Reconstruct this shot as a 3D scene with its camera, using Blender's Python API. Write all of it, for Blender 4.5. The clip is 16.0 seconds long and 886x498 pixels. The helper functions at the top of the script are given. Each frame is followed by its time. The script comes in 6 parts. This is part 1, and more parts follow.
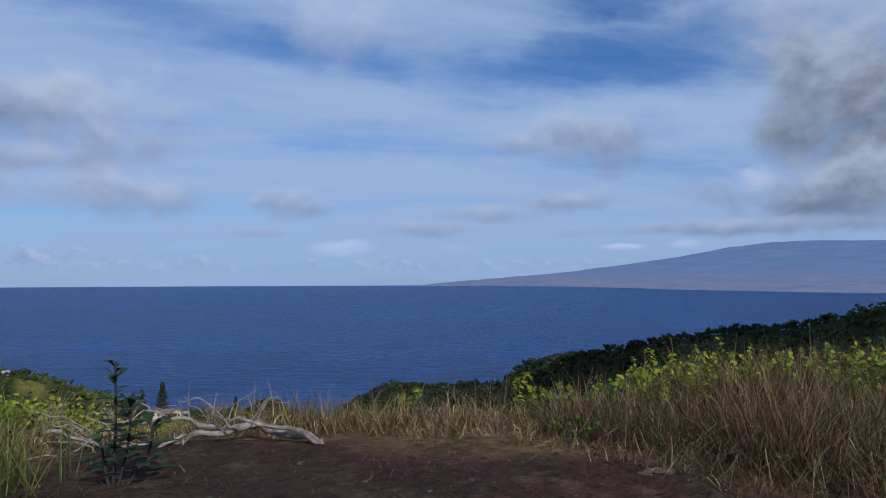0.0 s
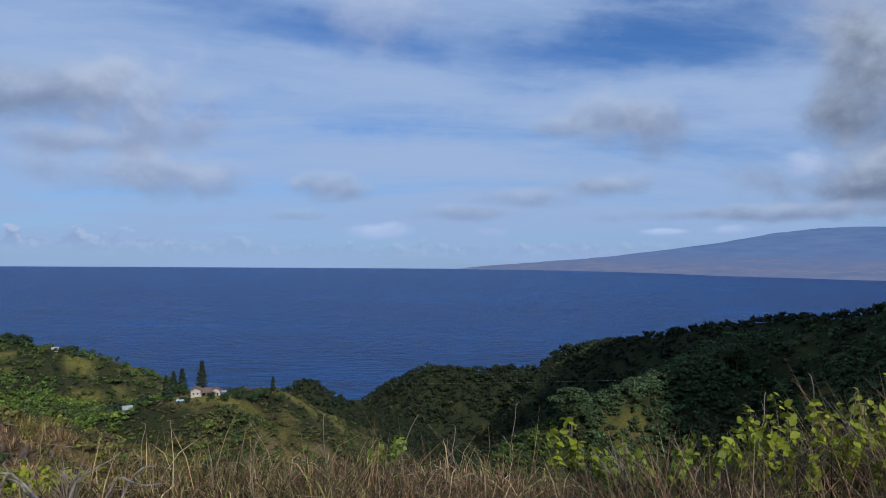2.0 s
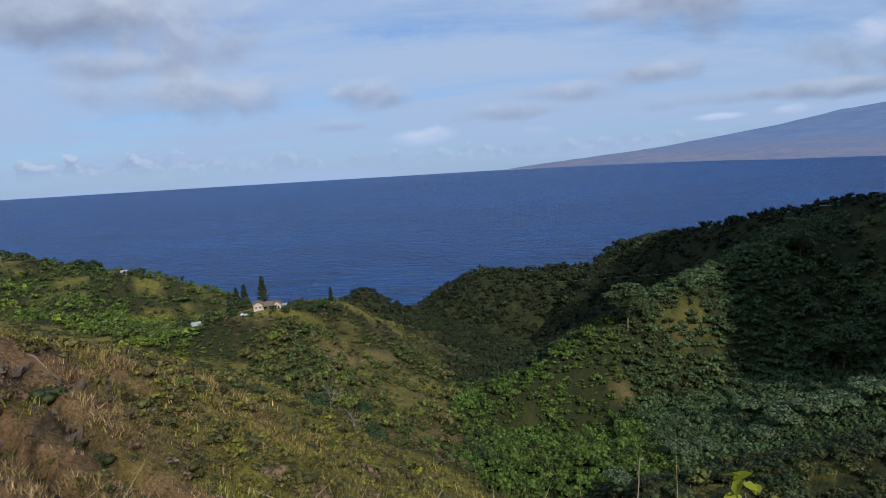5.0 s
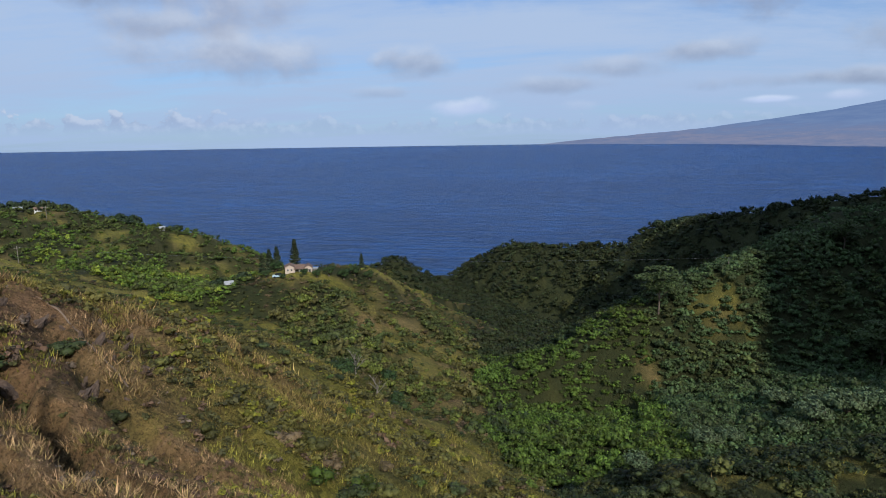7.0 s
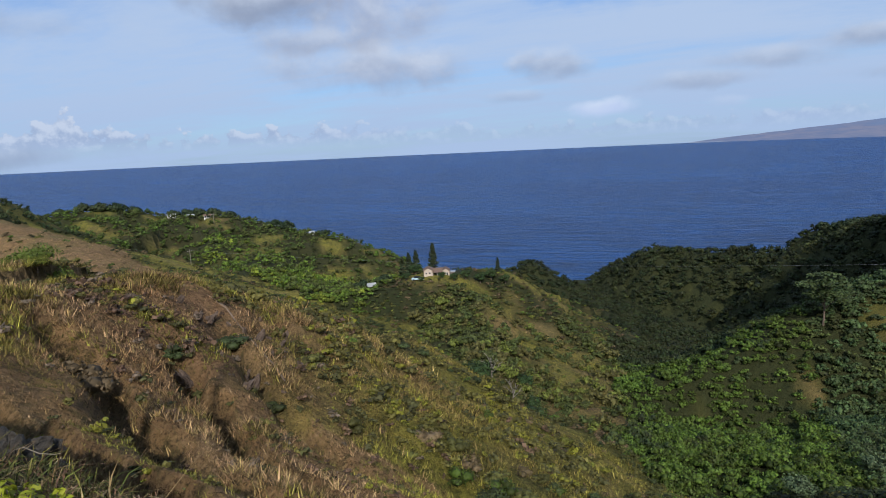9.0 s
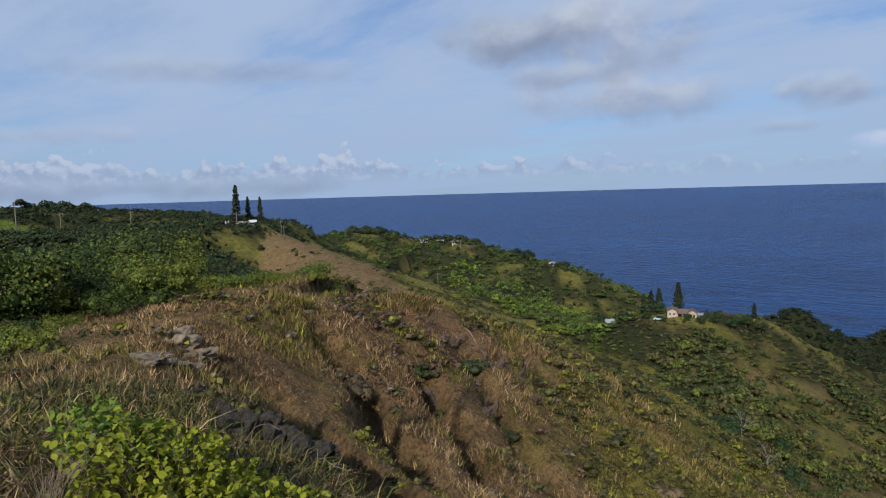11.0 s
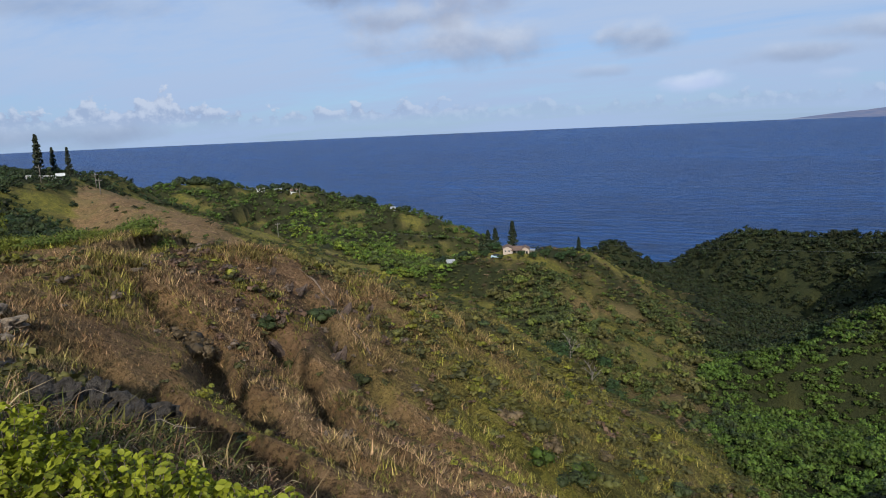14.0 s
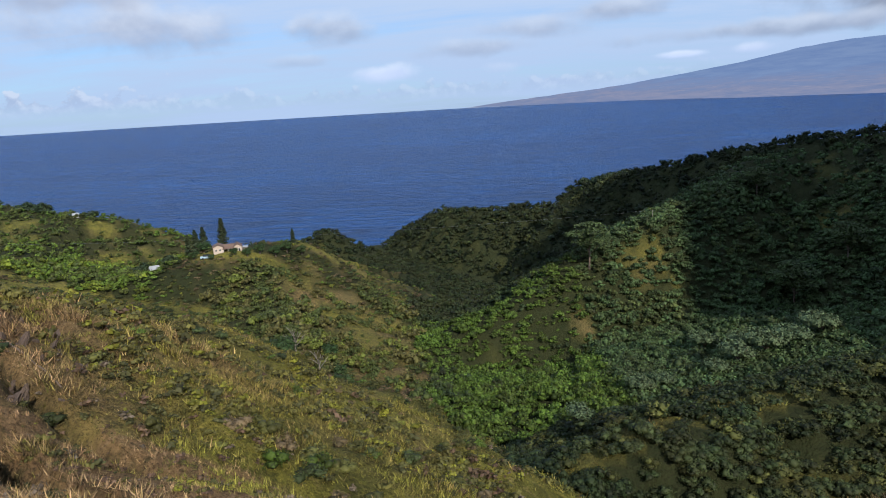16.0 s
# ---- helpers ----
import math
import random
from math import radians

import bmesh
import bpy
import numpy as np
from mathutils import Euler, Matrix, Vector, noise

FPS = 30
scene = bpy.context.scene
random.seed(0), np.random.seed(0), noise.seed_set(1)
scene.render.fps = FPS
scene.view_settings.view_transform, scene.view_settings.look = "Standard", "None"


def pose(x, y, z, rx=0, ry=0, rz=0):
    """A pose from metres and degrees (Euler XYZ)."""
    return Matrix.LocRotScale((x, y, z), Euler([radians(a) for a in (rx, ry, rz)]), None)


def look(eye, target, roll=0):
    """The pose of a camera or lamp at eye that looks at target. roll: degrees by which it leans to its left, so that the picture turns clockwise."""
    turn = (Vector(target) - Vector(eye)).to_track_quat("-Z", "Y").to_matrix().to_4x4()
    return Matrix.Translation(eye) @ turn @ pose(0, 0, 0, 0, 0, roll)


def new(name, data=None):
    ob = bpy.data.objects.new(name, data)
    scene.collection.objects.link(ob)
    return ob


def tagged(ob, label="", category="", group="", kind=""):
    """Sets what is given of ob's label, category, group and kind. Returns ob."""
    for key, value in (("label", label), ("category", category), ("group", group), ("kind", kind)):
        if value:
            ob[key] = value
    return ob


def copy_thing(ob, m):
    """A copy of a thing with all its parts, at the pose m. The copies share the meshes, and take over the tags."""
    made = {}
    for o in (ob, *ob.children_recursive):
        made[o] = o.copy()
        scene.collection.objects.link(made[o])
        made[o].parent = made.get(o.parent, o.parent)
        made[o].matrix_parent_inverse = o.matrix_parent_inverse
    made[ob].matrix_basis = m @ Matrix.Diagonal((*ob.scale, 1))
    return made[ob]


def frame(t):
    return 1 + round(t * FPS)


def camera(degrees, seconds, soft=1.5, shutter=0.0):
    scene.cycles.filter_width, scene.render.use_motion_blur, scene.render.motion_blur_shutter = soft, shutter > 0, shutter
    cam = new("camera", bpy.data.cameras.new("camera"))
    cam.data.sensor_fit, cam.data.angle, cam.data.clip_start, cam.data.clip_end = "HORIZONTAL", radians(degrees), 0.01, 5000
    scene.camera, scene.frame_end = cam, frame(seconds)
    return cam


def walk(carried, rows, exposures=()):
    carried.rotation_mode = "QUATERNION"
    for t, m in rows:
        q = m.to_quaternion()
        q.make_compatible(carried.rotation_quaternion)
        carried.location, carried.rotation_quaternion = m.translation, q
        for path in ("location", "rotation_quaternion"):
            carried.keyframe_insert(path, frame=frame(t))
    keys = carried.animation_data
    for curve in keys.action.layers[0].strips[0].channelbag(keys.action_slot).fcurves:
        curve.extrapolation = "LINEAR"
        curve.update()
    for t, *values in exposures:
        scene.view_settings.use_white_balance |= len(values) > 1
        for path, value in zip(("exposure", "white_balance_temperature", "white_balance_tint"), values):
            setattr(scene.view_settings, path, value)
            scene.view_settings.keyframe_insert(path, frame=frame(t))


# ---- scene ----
# ---- camera ----
cam = camera(68.8, 16.0, soft=1.0, shutter=0.0)
# seconds, x, y, z, yaw, pitch, roll
ROWS = [
    (0.0, 0.001, 0.001, 1.500, -0.00, 2.94, 0.20),
    (0.5, 0.109, 0.687, 1.527, -0.25, 3.92, 0.47),
    (1.0, 0.195, 1.339, 1.552, 1.98, 2.91, 0.16),
    (1.5, 0.251, 1.935, 1.565, 2.61, 2.93, 0.30),
    (2.0, 0.280, 2.475, 1.579, 3.27, 1.47, -0.40),
    (2.5, 0.285, 2.960, 1.597, 4.43, 1.07, -0.56),
    (3.0, 0.270, 3.392, 1.612, 6.16, -0.96, 1.06),
    (3.5, 0.243, 3.780, 1.626, 6.15, -1.60, 0.89),
    (4.0, 0.206, 4.129, 1.632, 8.02, -2.06, 1.27),
    (4.5, 0.169, 4.464, 1.639, 6.99, -5.22, 3.52),
    (7.0, 0.472, 5.724, 1.612, 10.68, -9.35, 0.83),
    (7.5, 0.465, 5.730, 1.595, 10.41, -10.52, 2.69),
    (8.0, 0.454, 5.727, 1.590, 13.73, -10.44, 3.02),
    (10.5, 0.046, 5.716, 1.708, 37.57, -4.84, 1.62),
    (11.0, 0.034, 5.664, 1.735, 43.75, -5.09, 1.63),
    (11.5, 0.019, 5.622, 1.742, 51.54, -5.72, 2.24),
    (12.0, -0.024, 5.581, 1.724, 58.94, -5.28, 3.55),
    (12.5, -0.081, 5.579, 1.703, 59.08, -4.86, 3.63),
    (13.0, -0.098, 5.637, 1.692, 48.39, -6.28, 3.74),
    (13.5, -0.081, 5.710, 1.673, 38.47, -8.91, 3.56),
    (14.0, -0.062, 5.750, 1.649, 29.61, -10.36, 2.45),
    (14.5, -0.036, 5.784, 1.641, 22.70, -11.63, 2.62),
    (15.0, -0.054, 5.822, 1.652, 17.51, -11.27, 2.90),
    (15.5, -0.054, 5.886, 1.636, 11.30, -11.50, 4.06),
    (16.0, -0.041, 5.980, 1.659, 4.10, -12.45, 3.29),
]
EXPOSURES = [(t, stops, kelvin, 10) for t, stops, kelvin in ((0.0, -0.58, 5700), (2.5, -0.56, 5700), (3.5, -0.53, 5800), (4.5, -0.40, 6050), (7.0, -0.28, 6250), (8.2, -0.16, 6300), (11.0, -0.42, 6300), (12.5, -0.42, 6300), (13.5, -0.36, 6300), (14.5, -0.16, 6300), (16.0, -0.02, 6350))]
walk(cam, [(t, pose(x, y, z, 90 + pitch, roll, yaw)) for t, x, y, z, yaw, pitch, roll in ROWS], EXPOSURES)

# ---- light: low afternoon sun behind and to the right, broken cloud ----
SUN_BEARING, SUN_HEIGHT = 209.0, 33.0   # degrees, counted to the left from the y axis; above the horizon
toward_sun = Vector((-math.sin(radians(SUN_BEARING)) * math.cos(radians(SUN_HEIGHT)),
                     math.cos(radians(SUN_BEARING)) * math.cos(radians(SUN_HEIGHT)), math.sin(radians(SUN_HEIGHT))))
sun = new("sun", bpy.data.lights.new("sun", "SUN"))
sun.data.energy, sun.data.angle, sun.data.color = 5.0, radians(1.0), (1.0, 0.93, 0.82)
sun.matrix_world = look(toward_sun * 100, (0, 0, 0))

world = bpy.data.worlds.new("sky")
scene.world = world
world.use_nodes = True
wt = world.node_tree
wt.nodes.clear()


def wnode(kind, **settings):
    n = wt.nodes.new(kind)
    for key, value in settings.items():
        setattr(n, key, value)
    return n


def wmath(op, a, b=None, c=None, clamp=False):
    n = wnode("ShaderNodeMath", operation=op, use_clamp=clamp)
    for i, v in enumerate((a, b, c)):
        if v is None:
            continue
        if isinstance(v, (int, float)):
            n.inputs[i].default_value = v
        else:
            wt.links.new(v, n.inputs[i])
    return n.outputs[0]


def wrange(v, lo, hi, a=0.0, b=1.0):
    n = wnode("ShaderNodeMapRange", interpolation_type="SMOOTHSTEP")
    wt.links.new(v, n.inputs[0])
    for i, x in enumerate((lo, hi, a, b)):
        n.inputs[i + 1].default_value = x
    return n.outputs[0]


def wnoise(vector, scale, detail=6.0, rough=0.55, distort=0.0):
    n = wnode("ShaderNodeTexNoise")
    n.inputs["Scale"].default_value, n.inputs["Detail"].default_value = scale, detail
    n.inputs["Roughness"].default_value, n.inputs["Distortion"].default_value = rough, distort
    wt.links.new(vector, n.inputs["Vector"])
    return n.outputs["Fac"]


def wmix(fac, a, b):
    n = wnode("ShaderNodeMix", data_type="RGBA")
    for socket, v in ((n.inputs[0], fac), (n.inputs[6], a), (n.inputs[7], b)):
        if isinstance(v, (int, float)):
            socket.default_value = v
        elif isinstance(v, tuple):
            socket.default_value = (*v, 1.0)
        else:
            wt.links.new(v, socket)
    return n.outputs[2]


def wjoin(x, y, z):
    n = wnode("ShaderNodeCombineXYZ")
    for i, v in enumerate((x, y, z)):
        if isinstance(v, (int, float)):
            n.inputs[i].default_value = v
        else:
            wt.links.new(v, n.inputs[i])
    return n.outputs[0]


sky = wnode("ShaderNodeTexSky", sky_type="NISHITA", sun_disc=False, sun_elevation=radians(SUN_HEIGHT),
            sun_rotation=radians(-SUN_BEARING), altitude=110.0, air_density=1.0, dust_density=0.6, ozone_density=2.5)
SKY = 0.115
tint = wnode("ShaderNodeMix", data_type="RGBA", blend_type="MULTIPLY")
tint.inputs[0].default_value = 1.0
wt.links.new(sky.outputs[0], tint.inputs[6])
tint.inputs[7].default_value = (SKY * 0.62, SKY * 0.86, SKY * 1.18, 1.0)
clear = tint.outputs[2]

coord = wnode("ShaderNodeTexCoord")
parts = wnode("ShaderNodeSeparateXYZ")
wt.links.new(coord.outputs["Generated"], parts.inputs[0])
dx, dy, dz = parts.outputs
bearing = wmath("DEGREES", wmath("ARCTAN2", wmath("MULTIPLY", dx, -1.0), dy))
height = wmath("DEGREES", wmath("ARCSINE", dz))
# the layers seen on a flat cloud base, and the low cumulus seen from the side
deck = wjoin(wmath("DIVIDE", dx, wmath("ADD", wmath("ABSOLUTE", dz), 0.09)), wmath("DIVIDE", dy, wmath("ADD", wmath("ABSOLUTE", dz), 0.09)), 0.0)
flat = wjoin(bearing, wmath("MULTIPLY", height, 1.25), 0.0)

# bearings and heights stirred a little, so that no edge runs true
stir = wjoin(wmath("MULTIPLY", bearing, 0.7), wmath("MULTIPLY", height, 1.5), 7.0)
stir_b = wmath("ADD", bearing, wmath("MULTIPLY", wmath("SUBTRACT", wnoise(stir, 0.055, 5.0, 0.55), 0.5), 26.0))
stir_h = wmath("ADD", height, wmath("MULTIPLY", wmath("SUBTRACT", wnoise(wjoin(bearing, wmath("MULTIPLY", height, 1.9), 19.0), 0.075, 6.0, 0.6), 0.5), 9.0))


def patch(b, h, wb, wh, lo=1.15, hi=0.25):
    """A soft oval of the stirred sky: 1 inside, 0 outside."""
    u = wmath("DIVIDE", wmath("SUBTRACT", stir_b, b), wb)
    v = wmath("DIVIDE", wmath("SUBTRACT", stir_h, h), wh)
    return wrange(wmath("SQRT", wmath("ADD", wmath("MULTIPLY", u, u), wmath("MULTIPLY", v, v))), hi, lo, 1.0, 0.0)


# thin high cloud in long streaks, with wide openings of clear blue
under = wmath("ADD", wmath("ABSOLUTE", dz), 0.12)
streaked = wjoin(wmath("MULTIPLY", wmath("DIVIDE", wmath("ADD", dx, wmath("MULTIPLY", dy, 0.22)), under), 0.42), wmath("DIVIDE", wmath("SUBTRACT", dy, wmath("MULTIPLY", dx, 0.12)), under), 2.0)
veil_noise = wnoise(streaked, 0.9, 10.0, 0.64, 0.25)
veil = wrange(wmath("ADD", veil_noise, wmath("MULTIPLY", wnoise(deck, 0.2, 2.0), 0.35)), 0.45, 0.78, 0.30, 1.0)
openings = None
for b, h, wb, wh, amount in ((-14.0, 18.0, 21.0, 3.6, 1.0), (-18.0, 23.0, 13.0, 3.2, 1.0), (13.0, 19.0, 13.0, 2.2, 0.75), (16.0, 12.6, 20.0, 1.8, 0.6),
                             (-13.5, 12.2, 9.0, 1.7, 0.5), (29.0, 22.5, 11.0, 3.0, 0.6), (46.0, 15.0, 12.0, 3.5, 0.3), (88.0, 16.0, 20.0, 4.0, 0.3)):
    one = wmath("MULTIPLY", patch(b, h, wb, wh), amount)
    openings = one if openings is None else wmath("MAXIMUM", openings, one)
openings = wmath("MULTIPLY", openings, wrange(veil_noise, 0.36, 0.66, 1.1, 0.3))
veil = wmath("MULTIPLY", veil, wmath("SUBTRACT", 1.0, openings))
col = wmix(veil, clear, (0.52, 0.66, 0.90))

puff_noise = wnoise(flat, 0.15, 8.0, 0.56, 0.15)
lump_noise = wnoise(flat, 0.36, 5.0, 0.5)
raised = wjoin(bearing, wmath("MULTIPLY", wmath("ADD", height, 0.7), 1.25), 0.0)
relief = wmath("SUBTRACT", puff_noise, wnoise(raised, 0.15, 8.0, 0.56, 0.15))      # lit where the cloud thins upward


def cloud(behind, b, h, wb, wh, shade, strength=1.0, ragged=1.0):
    """A cloud at bearing b and height h, degrees: a soft patch whose edge the noise eats, lit above and grey below."""
    u = wmath("DIVIDE", wmath("SUBTRACT", bearing, b), wb)
    v = wmath("DIVIDE", wmath("SUBTRACT", height, h), wh)
    r = wmath("SQRT", wmath("ADD", wmath("MULTIPLY", u, u), wmath("MULTIPLY", v, v)))
    m = wmath("SUBTRACT", wmath("MULTIPLY", wmath("SUBTRACT", puff_noise, 0.42), ragged * 2.4), wmath("SUBTRACT", r, 0.72))
    m = wmath("MULTIPLY", wrange(m, -0.25, 0.65), strength)
    lit = wrange(wmath("ADD", v, wmath("ADD", wmath("MULTIPLY", wmath("SUBTRACT", lump_noise, 0.5), 1.7), wmath("MULTIPLY", relief, 2.4))), -0.9, 1.1)
    dark = tuple(c * shade for c in (0.37, 0.42, 0.56))
    light = tuple(c * (0.75 + 0.25 * shade) for c in (0.70, 0.77, 0.90))
    return wmix(m, behind, wmix(lit, dark, light))


for b, h, wb, wh, shade, strength in (
        (28.5, 12.6, 6.5, 4.4, 1.12, 0.85), (28.0, 7.2, 9.5, 2.2, 1.05, 0.8), (-13.0, 12.4, 5.0, 2.8, 0.9, 0.85), (-7.5, 12.0, 4.0, 1.0, 0.95, 0.5),
        (-34.5, 13.5, 10.0, 8.5, 0.52, 1.0), (-32.0, 7.0, 9.5, 3.0, 0.6, 1.0), (-23.0, 4.4, 12.0, 0.8, 0.8, 0.85),
        (12.5, 6.6, 4.0, 1.4, 0.95, 0.75), (16.0, 4.3, 3.0, 0.7, 1.0, 0.5), (1.0, 4.7, 5.0, 0.9, 0.92, 0.65), (-4.0, 6.0, 5.0, 1.0, 0.92, 0.6), (-10.0, 7.0, 5.0, 1.1, 0.9, 0.7),
        (9.0, 3.0, 3.2, 0.8, 1.9, 0.95), (-15.8, 3.0, 2.2, 0.3, 2.0, 1.0), (-20.5, 3.1, 2.0, 0.5, 1.8, 0.9), (-1.0, 2.9, 1.8, 0.6, 1.6, 0.5), (-26.0, 8.0, 2.0, 1.6, 1.7, 0.8),
        (36.0, 13.0, 7.0, 3.0, 0.8, 0.75), (33.0, 9.5, 5.0, 1.4, 1.0, 0.7), (62.0, 10.5, 14.0, 1.2, 0.85, 0.35), (86.0, 11.0, 8.0, 3.0, 0.8, 0.6),
        (80.0, 5.0, 12.0, 0.9, 1.2, 0.6), (90.0, 2.6, 18.0, 1.9, 0.8, 0.8), (74.0, 1.0, 26.0, 1.2, 0.74, 0.85),
        (9.0, 21.5, 8.0, 3.2, 1.35, 0.55), (-31.0, 21.5, 11.0, 2.2, 1.3, 0.7)):
    col = cloud(col, b, h, wb, wh, shade, strength)


def cumulus_row(behind, floor_h, rise, lo, hi, strength, seed):
    """A far row of heaped clouds: flat feet, billowing white heads."""
    broad = wnoise(wjoin(bearing, 0.0, seed), 0.16, 3.0, 0.5)
    heads = wnoise(wjoin(bearing, wmath("MULTIPLY", height, 1.1), seed), 0.62, 7.0, 0.55)
    top = wmath("ADD", floor_h, wmath("MULTIPLY", wmath("ADD", wmath("SUBTRACT", broad, 0.36), wmath("MULTIPLY", wmath("SUBTRACT", heads, 0.5), 1.15)), rise))
    m = wrange(wmath("SUBTRACT", top, height), -0.05, 0.42)
    m = wmath("MULTIPLY", m, wrange(height, floor_h - 1.2, floor_h + 0.3))
    m = wmath("MULTIPLY", m, wmath("MULTIPLY", wrange(bearing, lo - 8, lo + 6), wrange(bearing, hi - 6, hi + 8, 1.0, 0.0)))
    up = wnoise(wjoin(wmath("SUBTRACT", bearing, 0.25), wmath("MULTIPLY", wmath("ADD", height, 0.4), 1.1), seed), 0.62, 7.0, 0.55)
    lit = wrange(wmath("ADD", wmath("SUBTRACT", heads, up), wmath("MULTIPLY", wmath("SUBTRACT", height, floor_h), 0.05)), -0.07, 0.16)
    return wmix(wmath("MULTIPLY", m, strength), behind, wmix(lit, (0.40, 0.48, 0.66), (0.80, 0.85, 0.95)))


col = cumulus_row(col, 1.9, 6.0, 30.0, 92.0, 0.85, 3.0)
col = cumulus_row(col, 1.5, 3.2, -14.0, 34.0, 0.40, 8.0)
# milky air just above the sea
col = wmix(wrange(height, 0.0, 9.0, 0.5, 0.0), col, (0.43, 0.58, 0.85))
bg = wnode("ShaderNodeBackground")
out = wnode("ShaderNodeOutputWorld")
wt.links.new(col, bg.inputs[0])
bg.inputs[1].default_value = 1.0
wt.links.new(bg.outputs[0], out.inputs[0])

# ---- the lie of the land: crests, with the fall of their flanks ----
SEA = -106.0
# name: (points, fall to the left of the line, fall to the right, half width of the flat top, rounding, depth of side gullies, how far the flank goes before it steepens)
CRESTS = {
    "lookout": ([(60, -220, 28), (24, -70, 7), (4, -14, 0.4), (0, 2.6, 0.0), (-0.5, 4.8, 0.0)], 0.78, 0.78, 2.3, 0.8, 0.0),
    "bank": ([(-1, 4.8, 0.0), (2.6, 5.5, 0.18), (5.4, 6.9, 0.42), (13, 7.8, 0.9), (40, -4, 3), (90, -60, 9)], 0.78, 0.3, 0.6, 0.8, 0.0),
    "west_shoulder": ([(-1, 4.4, 0.0), (-6, 5.6, 0.05), (-13.4, 9.2, -1.3), (-20.8, 15.0, -2.5), (-24.5, 19.8, -3.0)], 0.12, 0.62, 0.8, 1.0, 0.5, 16.0),
    "brown_hill": ([(-24.5, 19.8, -3.3), (-26, 25.8, -4.2), (-28, 32, -5.2), (-29.8, 41.2, -8.5), (-33.6, 55.5, -13.2), (-36.8, 74.6, -20), (-40, 88.6, -28), (-40, 102, -37.5)], 0.42, 0.66, 0.8, 2.0, 2.3),
    "near_spur": ([(110, 40, -4), (90, 78, -22), (50, 83, -32), (27, 77, -34.8), (14, 70, -34), (6, 66.5, -36.5)], 0.6, 0.62, 1.0, 3.0, 1.2),
    "east_ridge": ([(240, 100, 8), (190, 200, -6), (149, 266, -17), (133, 308, -23.5), (109, 349, -33), (76, 399, -45.5), (53, 423, -53), (40, 434, -67), (0, 456, -71.5), (-45, 483, -76), (-72, 497, -91), (-90, 512, -108)], 0.66, 0.45, 1.0, 4.0, 5.0),
    # unseen high ground, added to throw shade over the right of the valley
    "shade_ridge": ([(330, -70, 120), (255, 55, 64), (208, 135, 46), (186, 200, 5), (149, 266, -19)], 0.6, 0.62, 2.0, 4.0, 3.0),
    # unseen peak, its height set so that its shadow covers the east spur
    "shade_peak": ([(420, -120, 330), (300, 40, 240), (255, 25, 215), (215, 15, 185), (190, 60, 150), (175, 85, 120)], 1.8, 1.8, 1.0, 3.0, 0.0),
    "east_spur": ([(140, 300, -28), (102, 267, -26), (73.5, 234, -33), (52.6, 219.5, -38), (34, 208, -43.5), (21.6, 199.6, -48), (0, 186, -57), (-12, 177, -60.5), (-19, 169.5, -63)], 0.68, 0.6, 1.0, 3.0, 3.0),
    "knob": ([(-160, 375, -88), (-123, 387, -80), (-112, 421, -73.5), (-99, 440, -87), (-88, 465, -101)], 0.75, 0.75, 1.0, 3.0, 2.0),
    "house_hill": ([(-240, 275, -42), (-172, 218, -44.5), (-118, 188, -45.5), (-92, 207, -42.6), (-84, 221, -42.8), (-78, 244, -46.5), (-75, 254, -53)], 0.4, 0.6, 5.0, 3.0, 1.0),
    "house_spur": ([(-77, 244, -48.5), (-62, 232, -55.5), (-46, 216, -60), (-32, 203, -66), (-24, 196, -70)], 0.7, 0.62, 0.5, 2.0, 1.5),
    "tree_spur": ([(-86, 210, -45.5), (-66, 172, -48), (-46, 145, -50), (-27, 117, -53.5)], 0.5, 0.6, 1.0, 4.0, 2.0),
    "north_hill": ([(-480, 230, -20), (-341, 250, -25), (-331, 280, -24), (-302, 311, -30.5), (-278, 320, -32), (-225, 317, -41.5), (-194, 320, -46), (-168, 312, -53), (-143, 303, -61.5), (-118, 300, -76)], 0.55, 0.13, 4.0, 4.0, 3.5, 150.0),
    "west_ridge": ([(-380, 190, -9), (-278, 162, -15), (-200, 142, -18), (-130, 110, -21.5), (-92, 84, -27)], 0.4, 0.5, 2.0, 3.0, 1.5),
    "thicket_ridge": ([(-250, 84, -10), (-160, 52, -11), (-120, 58, -12.5), (-80, 54, -17)], 0.4, 0.25, 6.0, 4.0, 1.0, 60.0),
    "plateau": ([(-120, -150, 6), (-190, -20, -6), (-235, 60, -9.5), (-290, 130, -11)], 0.03, 0.08, 25.0, 4.0, 0.0, 18.0),
    "far_west": ([(-420, -120, 4), (-340, 10, -3.5), (-405, 100, -2), (-365, 150, -6), (-310, 166, -11)], 0.1, 0.1, 8.0, 4.0, 0.5, 30.0),
    "back_slope": ([(-300, -260, 24), (-90, -120, 10), (-50, -60, 2.0), (-40, -30, -1.5)], 0.08, 0.1, 8.0, 4.0, 0.0, 14.0),
    "stream": ([(70, 125, -49), (15, 118, -55), (-10, 126, -58.5), (-24, 145, -62.5), (-30, 200, -69), (-45, 260, -76), (-60, 340, -87), (-84, 450, -101), (-100, 530, -108)], 0.3, 0.25, 7.0, 3.0, 0.0),
}


def lattice(ix, iy, seed):
    n = (ix * 374761393 + iy * 668265263 + seed * 974634777) & 0xFFFFFFFF
    n = ((n ^ (n >> 13)) * 1274126177) & 0xFFFFFFFF
    return ((n ^ (n >> 16)) & 0xFFFF) / 65535.0 * 2 - 1


